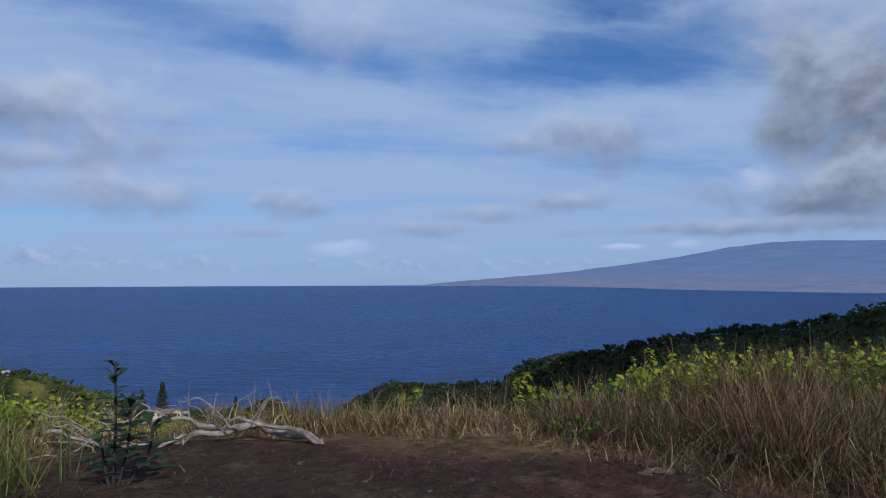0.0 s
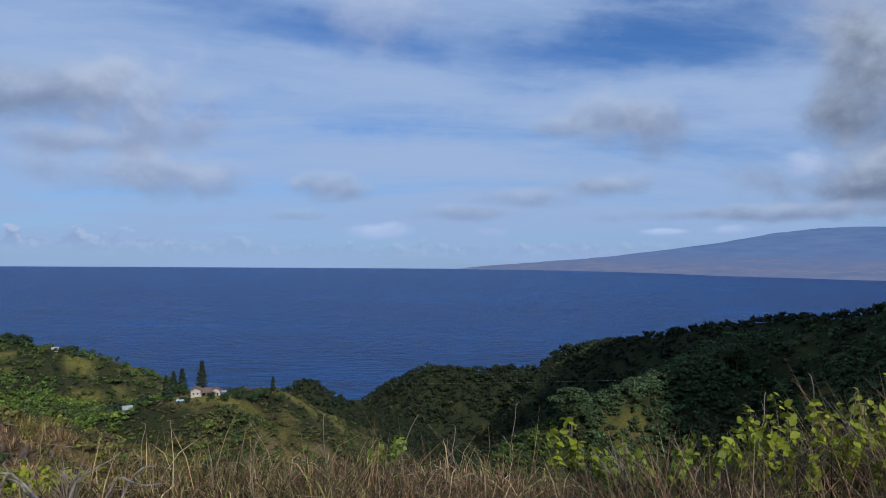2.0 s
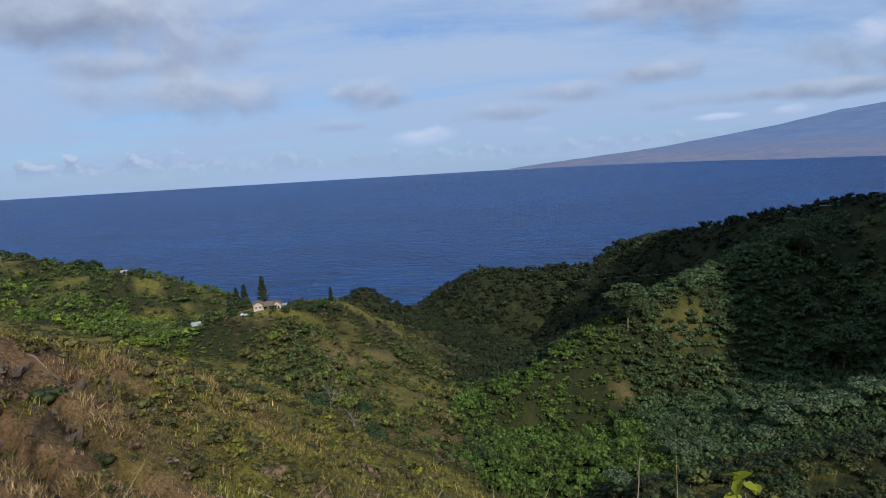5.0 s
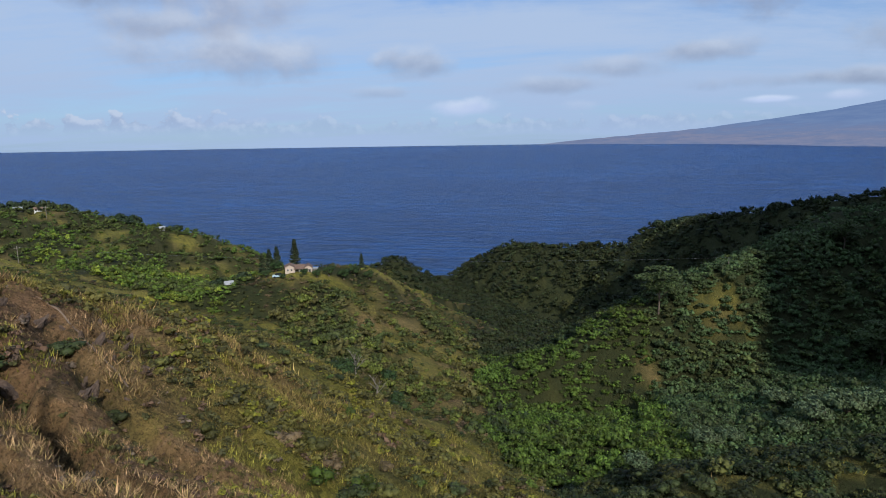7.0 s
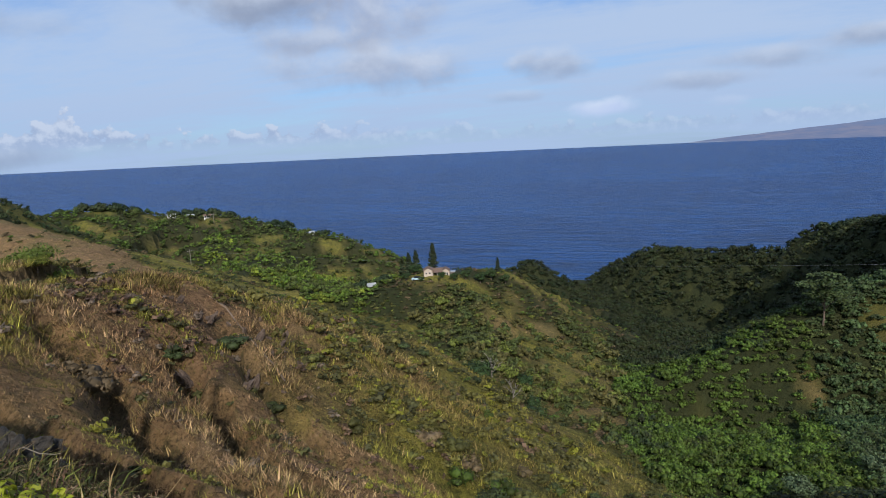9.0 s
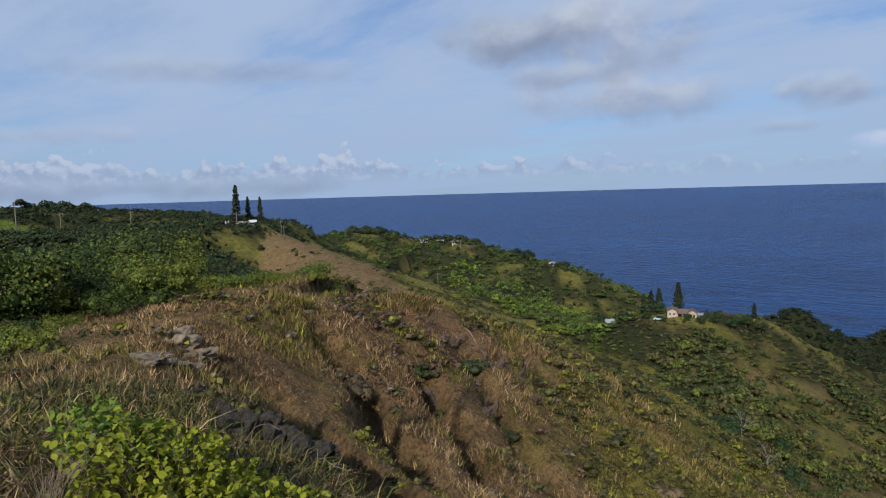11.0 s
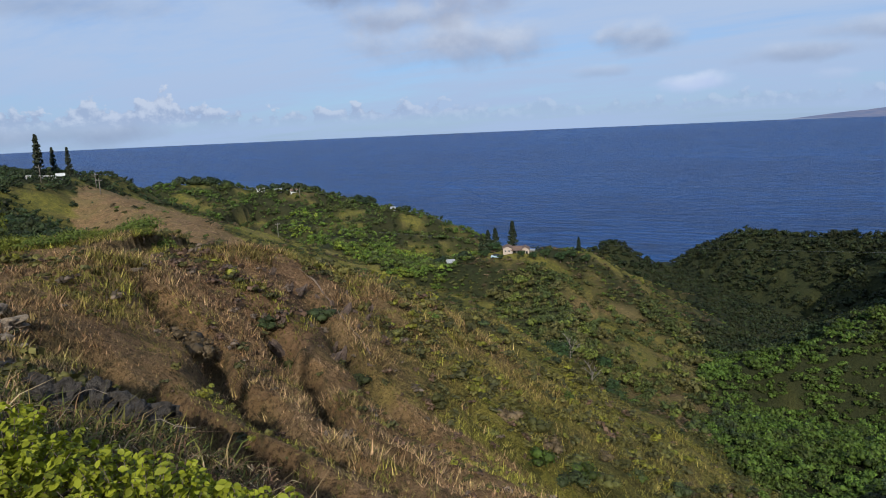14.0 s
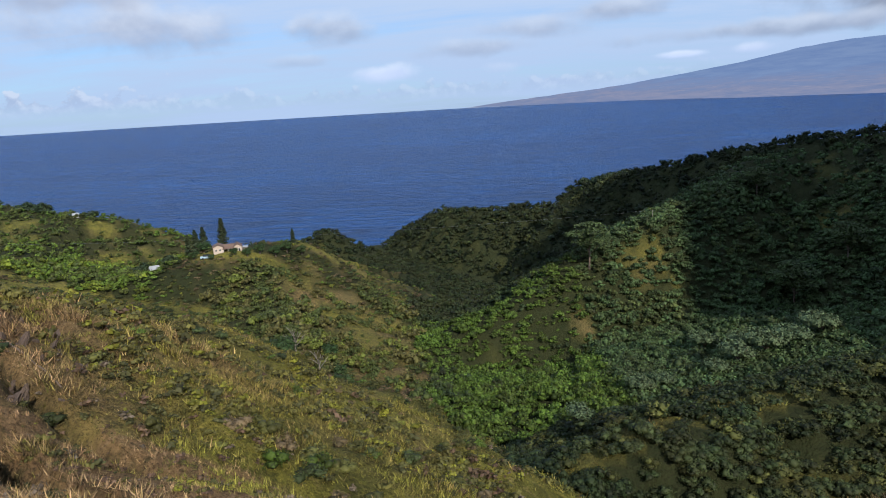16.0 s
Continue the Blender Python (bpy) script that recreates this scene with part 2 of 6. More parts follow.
def value_noise(x, y, seed=0):
    ix, iy = np.floor(x).astype(np.int64), np.floor(y).astype(np.int64)
    fx, fy = x - ix, y - iy
    fx, fy = fx * fx * (3 - 2 * fx), fy * fy * (3 - 2 * fy)
    a, b = lattice(ix, iy, seed), lattice(ix + 1, iy, seed)
    c, d = lattice(ix, iy + 1, seed), lattice(ix + 1, iy + 1, seed)
    return (a + (b - a) * fx) * (1 - fy) + (c + (d - c) * fx) * fy


def fbm(x, y, octaves=4, seed=0):
    out, amp = 0.0, 0.5
    for k in range(octaves):
        out = out + amp * value_noise(x, y, seed + k)
        x, y, amp = x * 2.03 + 17.1, y * 2.03 - 9.7, amp * 0.5
    return out


def crest_height(x, y, spec):
    points, fall_left, fall_right, flat_top, rounding, gullies = spec[:6]
    reach = spec[6] if len(spec) > 6 else 1e6
    best = np.full(x.shape, 1e18)
    top, side, along = np.zeros(x.shape), np.zeros(x.shape), np.zeros(x.shape)
    run = 0.0
    for (ax, ay, az), (bx, by, bz) in zip(points, points[1:]):
        ex, ey = bx - ax, by - ay
        length = math.hypot(ex, ey)
        s = np.clip(((x - ax) * ex + (y - ay) * ey) / length ** 2, 0, 1)
        d2 = (x - ax - s * ex) ** 2 + (y - ay - s * ey) ** 2
        near = d2 < best
        best = np.where(near, d2, best)
        top = np.where(near, az + s * (bz - az), top)
        along = np.where(near, run + s * length, along)
        side = np.where(near, np.sign(ex * (y - ay) - ey * (x - ax)), side)
        run += length
    d = np.maximum(0.0, np.sqrt(best) - flat_top)
    fall = np.where(side > 0, fall_left, fall_right)
    drop = fall * (np.sqrt(d * d + rounding * rounding) - rounding)
    drop = drop + 0.6 * np.maximum(0.0, d - reach)
    if gullies:
        wide = 4.0 + 3.6 * gullies
        bend = 0.5 * value_noise(x / (2.5 * wide), y / (2.5 * wide), 7)
        rib = np.abs(fbm(along / wide + bend + len(points), d / (5 * wide) + bend, 3, 5))
        drop = drop + gullies * np.clip(d / (3.0 + 2 * gullies), 0, 1) * (np.maximum(0, 1 - 5.5 * rib) - 0.25 + 0.3 * np.maximum(0, 0.3 - rib))
    return top - drop, d


# washed-out gullies on the near flank: line in plan, depth, half width
GULLIES = (([(-20.5, 25.2), (-16.4, 22.4), (-11.9, 19.4), (-8.5, 17.5), (-4, 15)], 1.9, 0.75),
           ([(-13.6, 12.9), (-10.2, 12.2), (-7.2, 11.2), (-4, 11.0)], 1.2, 0.6),
           ([(-20.6, 19.8), (-17.6, 19.2), (-12.1, 16.2), (-8.0, 13.9), (-4, 12.6)], 1.1, 0.65),
           ([(-23.5, 30.5), (-18.6, 27.4), (-13.5, 24.6), (-9, 22.5)], 1.0, 0.8),
           ([(-26.5, 37), (-21, 33.5), (-15, 31), (-9, 29)], 0.8, 1.0))


def washed_out(x, y):
    cut = np.zeros(x.shape)
    for line, depth, half in GULLIES:
        best, run = np.full(x.shape, 1e18), np.zeros(x.shape)
        for k, ((ax, ay), (bx, by)) in enumerate(zip(line, line[1:])):
            ex, ey = bx - ax, by - ay
            s = np.clip(((x - ax) * ex + (y - ay) * ey) / (ex * ex + ey * ey), 0, 1)
            d2 = (x - ax - s * ex) ** 2 + (y - ay - s * ey) ** 2
            run = np.where(d2 < best, k + s, run)
            best = np.minimum(best, d2)
        d = np.sqrt(best) + 0.6 * half * value_noise(x / 1.3, y / 1.3, 91)
        fade = np.clip(run / 0.6, 0, 1) * np.clip((len(line) - 1 - run) / 0.8, 0, 1)
        cut = np.maximum(cut, depth * fade * np.clip(1.25 - d / half, 0, 1))
    return cut


def ground(x, y):
    """Height of the land at x, y (arrays)."""
    x, y = np.asarray(x, float), np.asarray(y, float)
    r = np.hypot(x, y - 5)
    total, peak = 0.0, np.full(x.shape, -130.0)
    hs = [crest_height(x, y, spec)[0] for spec in CRESTS.values()]
    peak = np.maximum(peak, np.max(hs, axis=0))
    k = np.clip(60.0 / (r + 6.0), 0.35, 6.0)      # sharper joins close by
    for h in hs:
        total = total + np.exp(np.maximum(k * (h - peak), -60))
    z = peak + np.log(total + np.exp(k * (-130 - peak))) / k * 0.8
    z = z - washed_out(x, y)
    far = np.clip((r - 9) / 60, 0, 1)
    z = z + far * (2.6 * fbm(x / 34, y / 34, 4, 3) + 0.9 * fbm(x / 7, y / 7, 3, 11))
    z = z + 0.10 * fbm(x / 1.3, y / 1.3, 3, 21) * np.clip(r / 6, 0.3, 3)
    return z


def ground_at(x, y):
    return float(ground(np.array([x]), np.array([y]))[0])


def zones(x, y):
    """For each place, which crest rules it, how far it lies from that crest, and on which side."""
    names = list(CRESTS)
    both = [crest_height(x, y, CRESTS[n]) for n in names]
    hs, ds = np.array([b[0] for b in both]), np.array([b[1] for b in both])
    which = np.argmax(hs, axis=0)
    return names, which, np.take_along_axis(ds, which[None], 0)[0]


def crest_side(x, y, name):
    """Distance from a crest line, positive to the left of its run."""
    best, signed = np.full(x.shape, 1e18), np.zeros(x.shape)
    points = CRESTS[name][0]
    for (ax, ay, _), (bx, by, _) in zip(points, points[1:]):
        ex, ey = bx - ax, by - ay
        s = np.clip(((x - ax) * ex + (y - ay) * ey) / (ex * ex + ey * ey), 0, 1)
        d2 = (x - ax - s * ex) ** 2 + (y - ay - s * ey) ** 2
        signed = np.where(d2 < best, np.sign(ex * (y - ay) - ey * (x - ax)) * np.sqrt(d2), signed)
        best = np.minimum(best, d2)
    return signed


def cover(x, y):
    """Shares of dry grass, wood, mown field and bare red earth (the rest is green grass), from the zone and uneven patches."""
    names, which, d = zones(x, y)
    z = ground(x, y)
    r = np.hypot(x, y - 5)
    n1, n2 = fbm(x / 16, y / 16, 4, 31), fbm(x / 45, y / 45, 3, 41)
    dry, wood, field, earth = (np.zeros(x.shape) for _ in range(4))

    def zone(name):
        return which == names.index(name)

    def soft(v, lo, hi):
        return np.clip((v - lo) / (hi - lo), 0, 1)
    for name, base in (("east_ridge", 1.7), ("east_spur", 1.7), ("knob", 1.7), ("shade_ridge", 1.2), ("shade_peak", 1.2), ("stream", 1.6), ("tree_spur", 0.85),
                       ("north_hill", 0.95), ("thicket_ridge", 0.95), ("far_west", 0.9), ("house_hill", 0.85), ("house_spur", 0.7),
                       ("near_spur", 1.5), ("plateau", 1.0), ("west_ridge", 0.45)):
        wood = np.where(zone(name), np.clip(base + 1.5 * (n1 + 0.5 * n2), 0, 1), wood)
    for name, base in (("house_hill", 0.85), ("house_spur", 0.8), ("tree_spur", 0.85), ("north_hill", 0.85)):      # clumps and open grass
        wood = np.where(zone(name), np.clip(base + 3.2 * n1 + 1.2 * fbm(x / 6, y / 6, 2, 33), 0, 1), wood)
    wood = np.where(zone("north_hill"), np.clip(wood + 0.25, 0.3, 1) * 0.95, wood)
    # scrub holds the side of the spurs that faces the lookout; the other side is open grass
    clump = fbm(x / 7, y / 7, 3, 37)
    for name, low_end in (("tree_spur", 128), ("house_spur", 190)):
        off = crest_side(x, y, name) + 9 * clump
        band = soft(13 - off, 0, 6) * soft(y, low_end, low_end + 12)
        wood = np.where(zone(name), np.maximum(0.95 * band, 0.26 + soft(clump, 0.0, 0.25) * 0.45), wood)
    wood = np.where(zone("house_hill") & (x < -104), np.clip(1.1 + 1.4 * n1, 0, 1), wood)
    wood = np.where(zone("house_hill") & (x > -98), np.clip(0.75 + 1.5 * n1 + clump, 0.2, 1), wood)     # scrub round the house
    # open grass and a dry scar on the spur
    meadow = soft(1 - np.hypot((x - 46) / 9.5, (y - 204) / 13) + 0.9 * fbm(x / 6, y / 6, 3, 39), 0.1, 0.55) * zone("east_spur")
    scar = soft(1 - np.hypot((x - 23.5) / 4.2, (y - 180) / 8) + 0.9 * fbm(x / 5, y / 5, 3, 43), 0.1, 0.55) * zone("east_spur")
    wood = wood * (1 - np.maximum(0.5 * meadow, 0.6 * scar))
    cut = washed_out(x, y)
    wood = np.maximum(wood, 0.4 * np.clip(cut / 0.7 - 0.3, 0, 1))            # bushes hold in the washed-out gullies; the dark floor under them stands for gully shade
    wood = np.where(zone("near_spur") & (d < 0.8) & (x < 34), wood * 0.5, wood)     # grassy crest
    # the dry flank of the west ridge that looks to the valley
    west = zone("west_ridge") & (y < 0.6 * -x + 50) & (x > -290)
    wood = np.where(west, wood * 0.12, wood)
    dry = np.where(west, 0.9, dry)
    dry = np.where(zone("north_hill"), soft(n1 + n2, -0.1, 0.3) * 0.8, dry)
    dry = np.where(zone("brown_hill"), 1 - soft(1.6 * d + 25 * n1 + 0.3 * y, 14, 36), dry)
    # patchy scrub, plus the gully share whose dark floor stands for shade
    wood = np.where(zone("brown_hill"), np.clip(0.4 * np.clip(cut / 0.7 - 0.3, 0, 1) + 0.05 + soft(n1 * 1.8 + d / 110 + y / 300, 0.36, 0.8) * 0.6, 0, 1), wood)
    dry = np.where(zone("west_shoulder"), 0.9 + 0 * d, dry)
    dry = np.where(zone("house_spur") | zone("house_hill") | zone("near_spur") | zone("tree_spur"), 0.35 + 1.5 * n1, dry)
    dry = np.where(zone("near_spur"), 0.1, dry)
    dry = np.where(zone("east_spur"), 0.1 * meadow + 0.8 * scar, dry)
    dry = np.where(zone("lookout") | zone("bank"), 0.75 + n1, dry)
    wood = np.where(zone("west_shoulder") & (x < -12) & (y < 3.5 - 0.55 * (x + 12) + 9 * fbm(x / 5, y / 5, 3, 35)), soft(-x, 12, 18) * np.clip(0.55 + 2 * n1, 0.15, 0.95), wood)
    az = np.degrees(np.arctan2(-x, y - 5.7))
    strip = (zone("plateau") | zone("far_west")) & (r > 248) & (((az > 69.5) & (az < 79) & (r < 350)) | ((az > 86) & (az < 97) & (r < 420)) | ((az > 63.5) & (az < 66) & (r > 285) & (r < 305)))
    field = np.where(strip, soft(n2 + 0.3, -0.05, 0.1), 0.0)
    wood = wood * (1 - field)
    earth = np.where((r < 14) & (y < 6.0), soft(5.9 - y + 1.5 * value_noise(x / 1.1, y / 1.1, 51), 0.0, 0.8), 0.0)
    return np.clip(dry, 0, 1), np.clip(wood, 0, 1), field, earth

# ---- materials ----
def material(name, rough=0.8):
    m = bpy.data.materials.new(name)
    m.use_nodes = True
    b = m.node_tree.nodes["Principled BSDF"]
    b.inputs["Roughness"].default_value = rough
    return m, m.node_tree, b


class Net:
    """Short spellings for shader nodes of one material."""

    def __init__(self, tree):
        self.t = tree

    def put(self, socket, v):
        if hasattr(v, "is_linked"):
            self.t.links.new(v, socket)
        elif isinstance(v, tuple) and len(v) == 3 and socket.type == "RGBA":
            socket.default_value = (*v, 1.0)
        else:
            socket.default_value = v

    def place(self):
        return self.t.nodes.new("ShaderNodeNewGeometry").outputs["Position"]

    def local(self):
        return self.t.nodes.new("ShaderNodeTexCoord").outputs["Object"]

    def noise(self, where, scale, detail=5.0, rough=0.55, distort=0.0):
        n = self.t.nodes.new("ShaderNodeTexNoise")
        for key, v in (("Vector", where), ("Scale", scale), ("Detail", detail), ("Roughness", rough), ("Distortion", distort)):
            self.put(n.inputs[key], v)
        return n.outputs["Fac"]

    def span(self, v, lo, hi, a=0.0, b=1.0):
        n = self.t.nodes.new("ShaderNodeMapRange")
        for i, x in enumerate((v, lo, hi, a, b)):
            self.put(n.inputs[i], x)
        return n.outputs[0]

    def mix(self, fac, a, b, blend="MIX"):
        n = self.t.nodes.new("ShaderNodeMix")
        n.data_type, n.blend_type = "RGBA", blend
        for i, v in ((0, fac), (6, a), (7, b)):
            self.put(n.inputs[i], v)
        return n.outputs[2]

    def math(self, op, a, b=0.0):
        n = self.t.nodes.new("ShaderNodeMath")
        n.operation = op
        self.put(n.inputs[0], a)
        self.put(n.inputs[1], b)
        return n.outputs[0]

    def attribute(self, name):
        n = self.t.nodes.new("ShaderNodeAttribute")
        n.attribute_name = name
        return n

    def island(self):
        return self.t.nodes.new("ShaderNodeNewGeometry").outputs["Random Per Island"]

    def chance(self):
        return self.t.nodes.new("ShaderNodeObjectInfo").outputs["Random"]

    def bump(self, height, strength, distance, bsdf):
        n = self.t.nodes.new("ShaderNodeBump")
        for key, v in (("Height", height), ("Strength", strength), ("Distance", distance)):
            self.put(n.inputs[key], v)
        self.t.links.new(n.outputs[0], bsdf.inputs["Normal"])

    def stretch(self, where, scale):
        n = self.t.nodes.new("ShaderNodeMapping")
        self.t.links.new(where, n.inputs[0])
        n.inputs["Scale"].default_value = scale
        return n.outputs[0]


def two_tone(name, a, b, scale, rough=0.8, fine=6.0, bump=0.3, depth=0.02, metal=0.0):
    """A surface of two colours in uneven patches with a finer grain over it."""
    m, t, bs = material(name, rough)
    n = Net(t)
    w = n.local()
    big, small = n.noise(w, scale), n.noise(w, scale * fine, 8.0, 0.65)
    base = n.mix(n.span(big, 0.35, 0.65), a, b)
    base = n.mix(n.span(small, 0.3, 0.7, 0.0, 0.45), base, tuple(c * 0.55 for c in a))
    t.links.new(base, bs.inputs["Base Color"])
    bs.inputs["Metallic"].default_value = metal
    if bump:
        n.bump(small, bump, depth, bs)
    return m


def leafy(name, rough=0.6, through_share=0.25, spread=0.35):
    """Leaves or blades: each takes its plant's tint and a shade of its own, and lets some light through."""
    m, t, bs = material(name, rough)
    n = Net(t)
    tint = n.attribute("tint").outputs["Color"]
    own = n.span(n.island(), 0.0, 1.0, 1 - spread, 1 + spread)
    shade = n.t.nodes.new("ShaderNodeVectorMath")
    shade.operation = "SCALE"
    t.links.new(tint, shade.inputs[0])
    t.links.new(own, shade.inputs["Scale"])
    patch = n.span(n.noise(n.place(), 0.08, 3.0), 0.35, 0.65)
    base = n.mix(n.math("MULTIPLY", patch, 0.2), shade.outputs[0], (0.11, 0.10, 0.03))
    t.links.new(base, bs.inputs["Base Color"])
    bs.inputs["Specular IOR Level"].default_value = 0.25
    if through_share:
        tr = t.nodes.new("ShaderNodeBsdfTranslucent")
        t.links.new(base, tr.inputs[0])
        mx = t.nodes.new("ShaderNodeMixShader")
        mx.inputs[0].default_value = through_share
        t.links.new(bs.outputs[0], mx.inputs[1])
        t.links.new(tr.outputs[0], mx.inputs[2])
        t.links.new(mx.outputs[0], t.nodes["Material Output"].inputs[0])
    return m


def land_material():
    m, t, bs = material("hillside", 0.95)
    n = Net(t)
    w = n.place()
    c = n.attribute("cover")
    sep = t.nodes.new("ShaderNodeSeparateColor")
    t.links.new(c.outputs["Color"], sep.inputs[0])
    dry, wood, field, earth = *sep.outputs, c.outputs["Alpha"]
    fine, mid, wide = n.noise(w, 3.2, 8.0, 0.68), n.noise(w, 0.45, 6.0, 0.6), n.noise(w, 0.07, 4.0)
    clumps = n.noise(n.stretch(w, (1.0, 1.0, 0.5)), 1.5, 6.0, 0.66, 0.4)
    green = n.mix(n.span(mid, 0.38, 0.62), (0.360, 0.315, 0.055), (0.190, 0.180, 0.038))
    green = n.mix(n.span(wide, 0.5, 0.66, 0.0, 0.6), green, (0.27, 0.19, 0.085))
    green = n.mix(n.span(clumps, 0.54, 0.64, 0.0, 0.7), green, (0.105, 0.110, 0.026))
    green = n.mix(n.span(clumps, 0.44, 0.34, 0.0, 0.6), green, (0.420, 0.330, 0.120))
    straw = n.mix(n.span(mid, 0.38, 0.62), (0.440, 0.255, 0.130), (0.250, 0.145, 0.080))
    straw = n.mix(n.span(wide, 0.45, 0.65, 0.0, 0.8), straw, (0.250, 0.200, 0.078))
    straw = n.mix(n.span(fine, 0.55, 0.75, 0.0, 0.6), straw, (0.10, 0.095, 0.045))
    straw = n.mix(n.span(clumps, 0.54, 0.64, 0.0, 0.75), straw, (0.110, 0.088, 0.038))
    straw = n.mix(n.span(clumps, 0.43, 0.33, 0.0, 0.6), straw, (0.520, 0.330, 0.185))
    # near-black woods floor; in the gullies it stands for their shade
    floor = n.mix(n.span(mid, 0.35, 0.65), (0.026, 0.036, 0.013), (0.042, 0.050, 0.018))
    lawn = n.mix(n.span(mid, 0.35, 0.65), (0.20, 0.27, 0.040), (0.15, 0.20, 0.035))
    soil = n.mix(n.span(clumps, 0.35, 0.65), (0.128, 0.066, 0.048), (0.080, 0.045, 0.036))
    soil = n.mix(n.span(fine, 0.52, 0.66), soil, (0.185, 0.118, 0.086))
    soil = n.mix(n.span(n.noise(w, 26.0, 5.0, 0.7), 0.56, 0.66, 0.0, 0.7), soil, (0.24, 0.175, 0.125))
    base = n.mix(dry, green, straw)
    grain = n.noise(w, 9.0, 8.0, 0.75)
    base = n.mix(n.span(grain, 0.58, 0.70, 0.0, 0.35), base, (0.34, 0.26, 0.14))
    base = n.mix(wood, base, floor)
    base = n.mix(field, base, lawn)
    base = n.mix(earth, base, soil)
    spots = n.noise(w, 1.1, 6.0, 0.7)
    base = n.mix(n.span(fine, 0.32, 0.62, 0.4, 0.0), base, (0.032, 0.026, 0.015))
    base = n.mix(n.span(spots, 0.54, 0.64, 0.0, 0.4), base, (0.045, 0.050, 0.018))
    base = n.mix(n.span(grain, 0.50, 0.38, 0.0, 0.7), base, (0.030, 0.022, 0.014))
    t.links.new(base, bs.inputs["Base Color"])
    bs.inputs["Specular IOR Level"].default_value = 0.1
    n.bump(n.math("ADD", n.math("ADD", fine, n.math("MULTIPLY", grain, 0.5)), n.math("MULTIPLY", mid, 3.0)), 1.0, 0.4, bs)
    return m


def sea_material():
    m, t, bs = material("sea_water", 0.22)
    n = Net(t)
    w = n.place()
    swell = n.noise(n.stretch(w, (0.4, 1.5, 1.0)), 0.075, 8.0, 0.66, 0.4)
    drift = n.noise(n.stretch(w, (0.35, 1.0, 1.0)), 0.0035, 5.0, 0.55)
    rows_ = n.noise(n.stretch(w, (0.28, 1.5, 1.0)), 0.022, 7.0, 0.66, 0.5)
    base = n.mix(n.span(drift, 0.36, 0.64), (0.002, 0.048, 0.190), (0.004, 0.082, 0.290))
    # wave faces that mirror more or less sky, painted as dark and light streaks
    base = n.mix(n.span(rows_, 0.44, 0.60, 0.0, 0.8), base, (0.002, 0.026, 0.105))
    base = n.mix(n.span(swell, 0.46, 0.60, 0.0, 0.9), base, (0.002, 0.020, 0.085))
    base = n.mix(n.span(swell, 0.44, 0.32, 0.0, 0.8), base, (0.030, 0.125, 0.330))
    foam = n.span(n.noise(n.stretch(w, (0.5, 1.6, 1.0)), 0.12, 9.0, 0.75), 0.725, 0.75)
    base = n.mix(n.math("MULTIPLY", foam, 0.7), base, (0.7, 0.75, 0.8))
    t.links.new(base, bs.inputs["Base Color"])
    bs.inputs["IOR"].default_value = 1.33
    bs.inputs["Specular IOR Level"].default_value = 0.25
    bs.inputs["Roughness"].default_value = 0.35
    n.bump(swell, 1.0, 9.0, bs)
    return m


def haze_material():
    """The far island: bare lower slopes and cloud-dimmed heights, glowing by itself, the haze of many miles painted in.
    """
    m, t, bs = material("far_island", 1.0)
    n = Net(t)
    w = n.place()
    sep = t.nodes.new("ShaderNodeSeparateXYZ")
    t.links.new(w, sep.inputs[0])
    z = sep.outputs[2]
    # height over the shore, which lies lower where it comes nearer
    far_off = n.t.nodes.new("ShaderNodeVectorMath")
    far_off.operation = "LENGTH"
    t.links.new(n.stretch(w, (1.0, 1.0, 0.0)), far_off.inputs[0])
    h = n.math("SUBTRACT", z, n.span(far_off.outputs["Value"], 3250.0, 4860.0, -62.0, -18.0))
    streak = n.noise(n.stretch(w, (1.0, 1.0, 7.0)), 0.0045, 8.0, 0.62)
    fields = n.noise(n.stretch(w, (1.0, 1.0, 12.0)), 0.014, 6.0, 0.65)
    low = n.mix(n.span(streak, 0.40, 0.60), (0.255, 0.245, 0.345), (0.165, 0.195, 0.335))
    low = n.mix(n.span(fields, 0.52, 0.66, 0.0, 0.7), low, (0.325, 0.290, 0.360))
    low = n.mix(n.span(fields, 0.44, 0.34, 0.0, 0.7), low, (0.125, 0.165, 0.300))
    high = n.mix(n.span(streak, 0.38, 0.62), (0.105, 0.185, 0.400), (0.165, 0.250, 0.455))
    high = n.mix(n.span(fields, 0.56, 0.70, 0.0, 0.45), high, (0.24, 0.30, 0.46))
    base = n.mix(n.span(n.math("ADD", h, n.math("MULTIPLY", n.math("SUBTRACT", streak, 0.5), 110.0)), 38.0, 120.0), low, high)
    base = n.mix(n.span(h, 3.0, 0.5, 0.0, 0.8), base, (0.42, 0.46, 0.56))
    # haze blue blended over the slope colours
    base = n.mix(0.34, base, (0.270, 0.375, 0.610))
    # emission: the slope glows in these colours and takes no sunlight
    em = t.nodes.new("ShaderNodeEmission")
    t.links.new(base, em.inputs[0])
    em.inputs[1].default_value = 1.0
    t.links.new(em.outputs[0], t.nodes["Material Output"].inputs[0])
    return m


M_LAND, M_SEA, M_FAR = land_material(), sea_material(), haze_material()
M_LEAF, M_GRASS = leafy("foliage", 0.65, 0.18, 0.6), leafy("grass_blades", 0.8, 0.2, 0.65)
M_GLOSSY_LEAF = leafy("glossy_leaves", 0.6, 0.3, 0.35)
M_BARK = two_tone("bark", (0.17, 0.13, 0.10), (0.10, 0.075, 0.055), 3.0, 0.9)
M_PALE_BARK = two_tone("pale_bark", (0.36, 0.33, 0.28), (0.22, 0.19, 0.16), 3.0, 0.9)
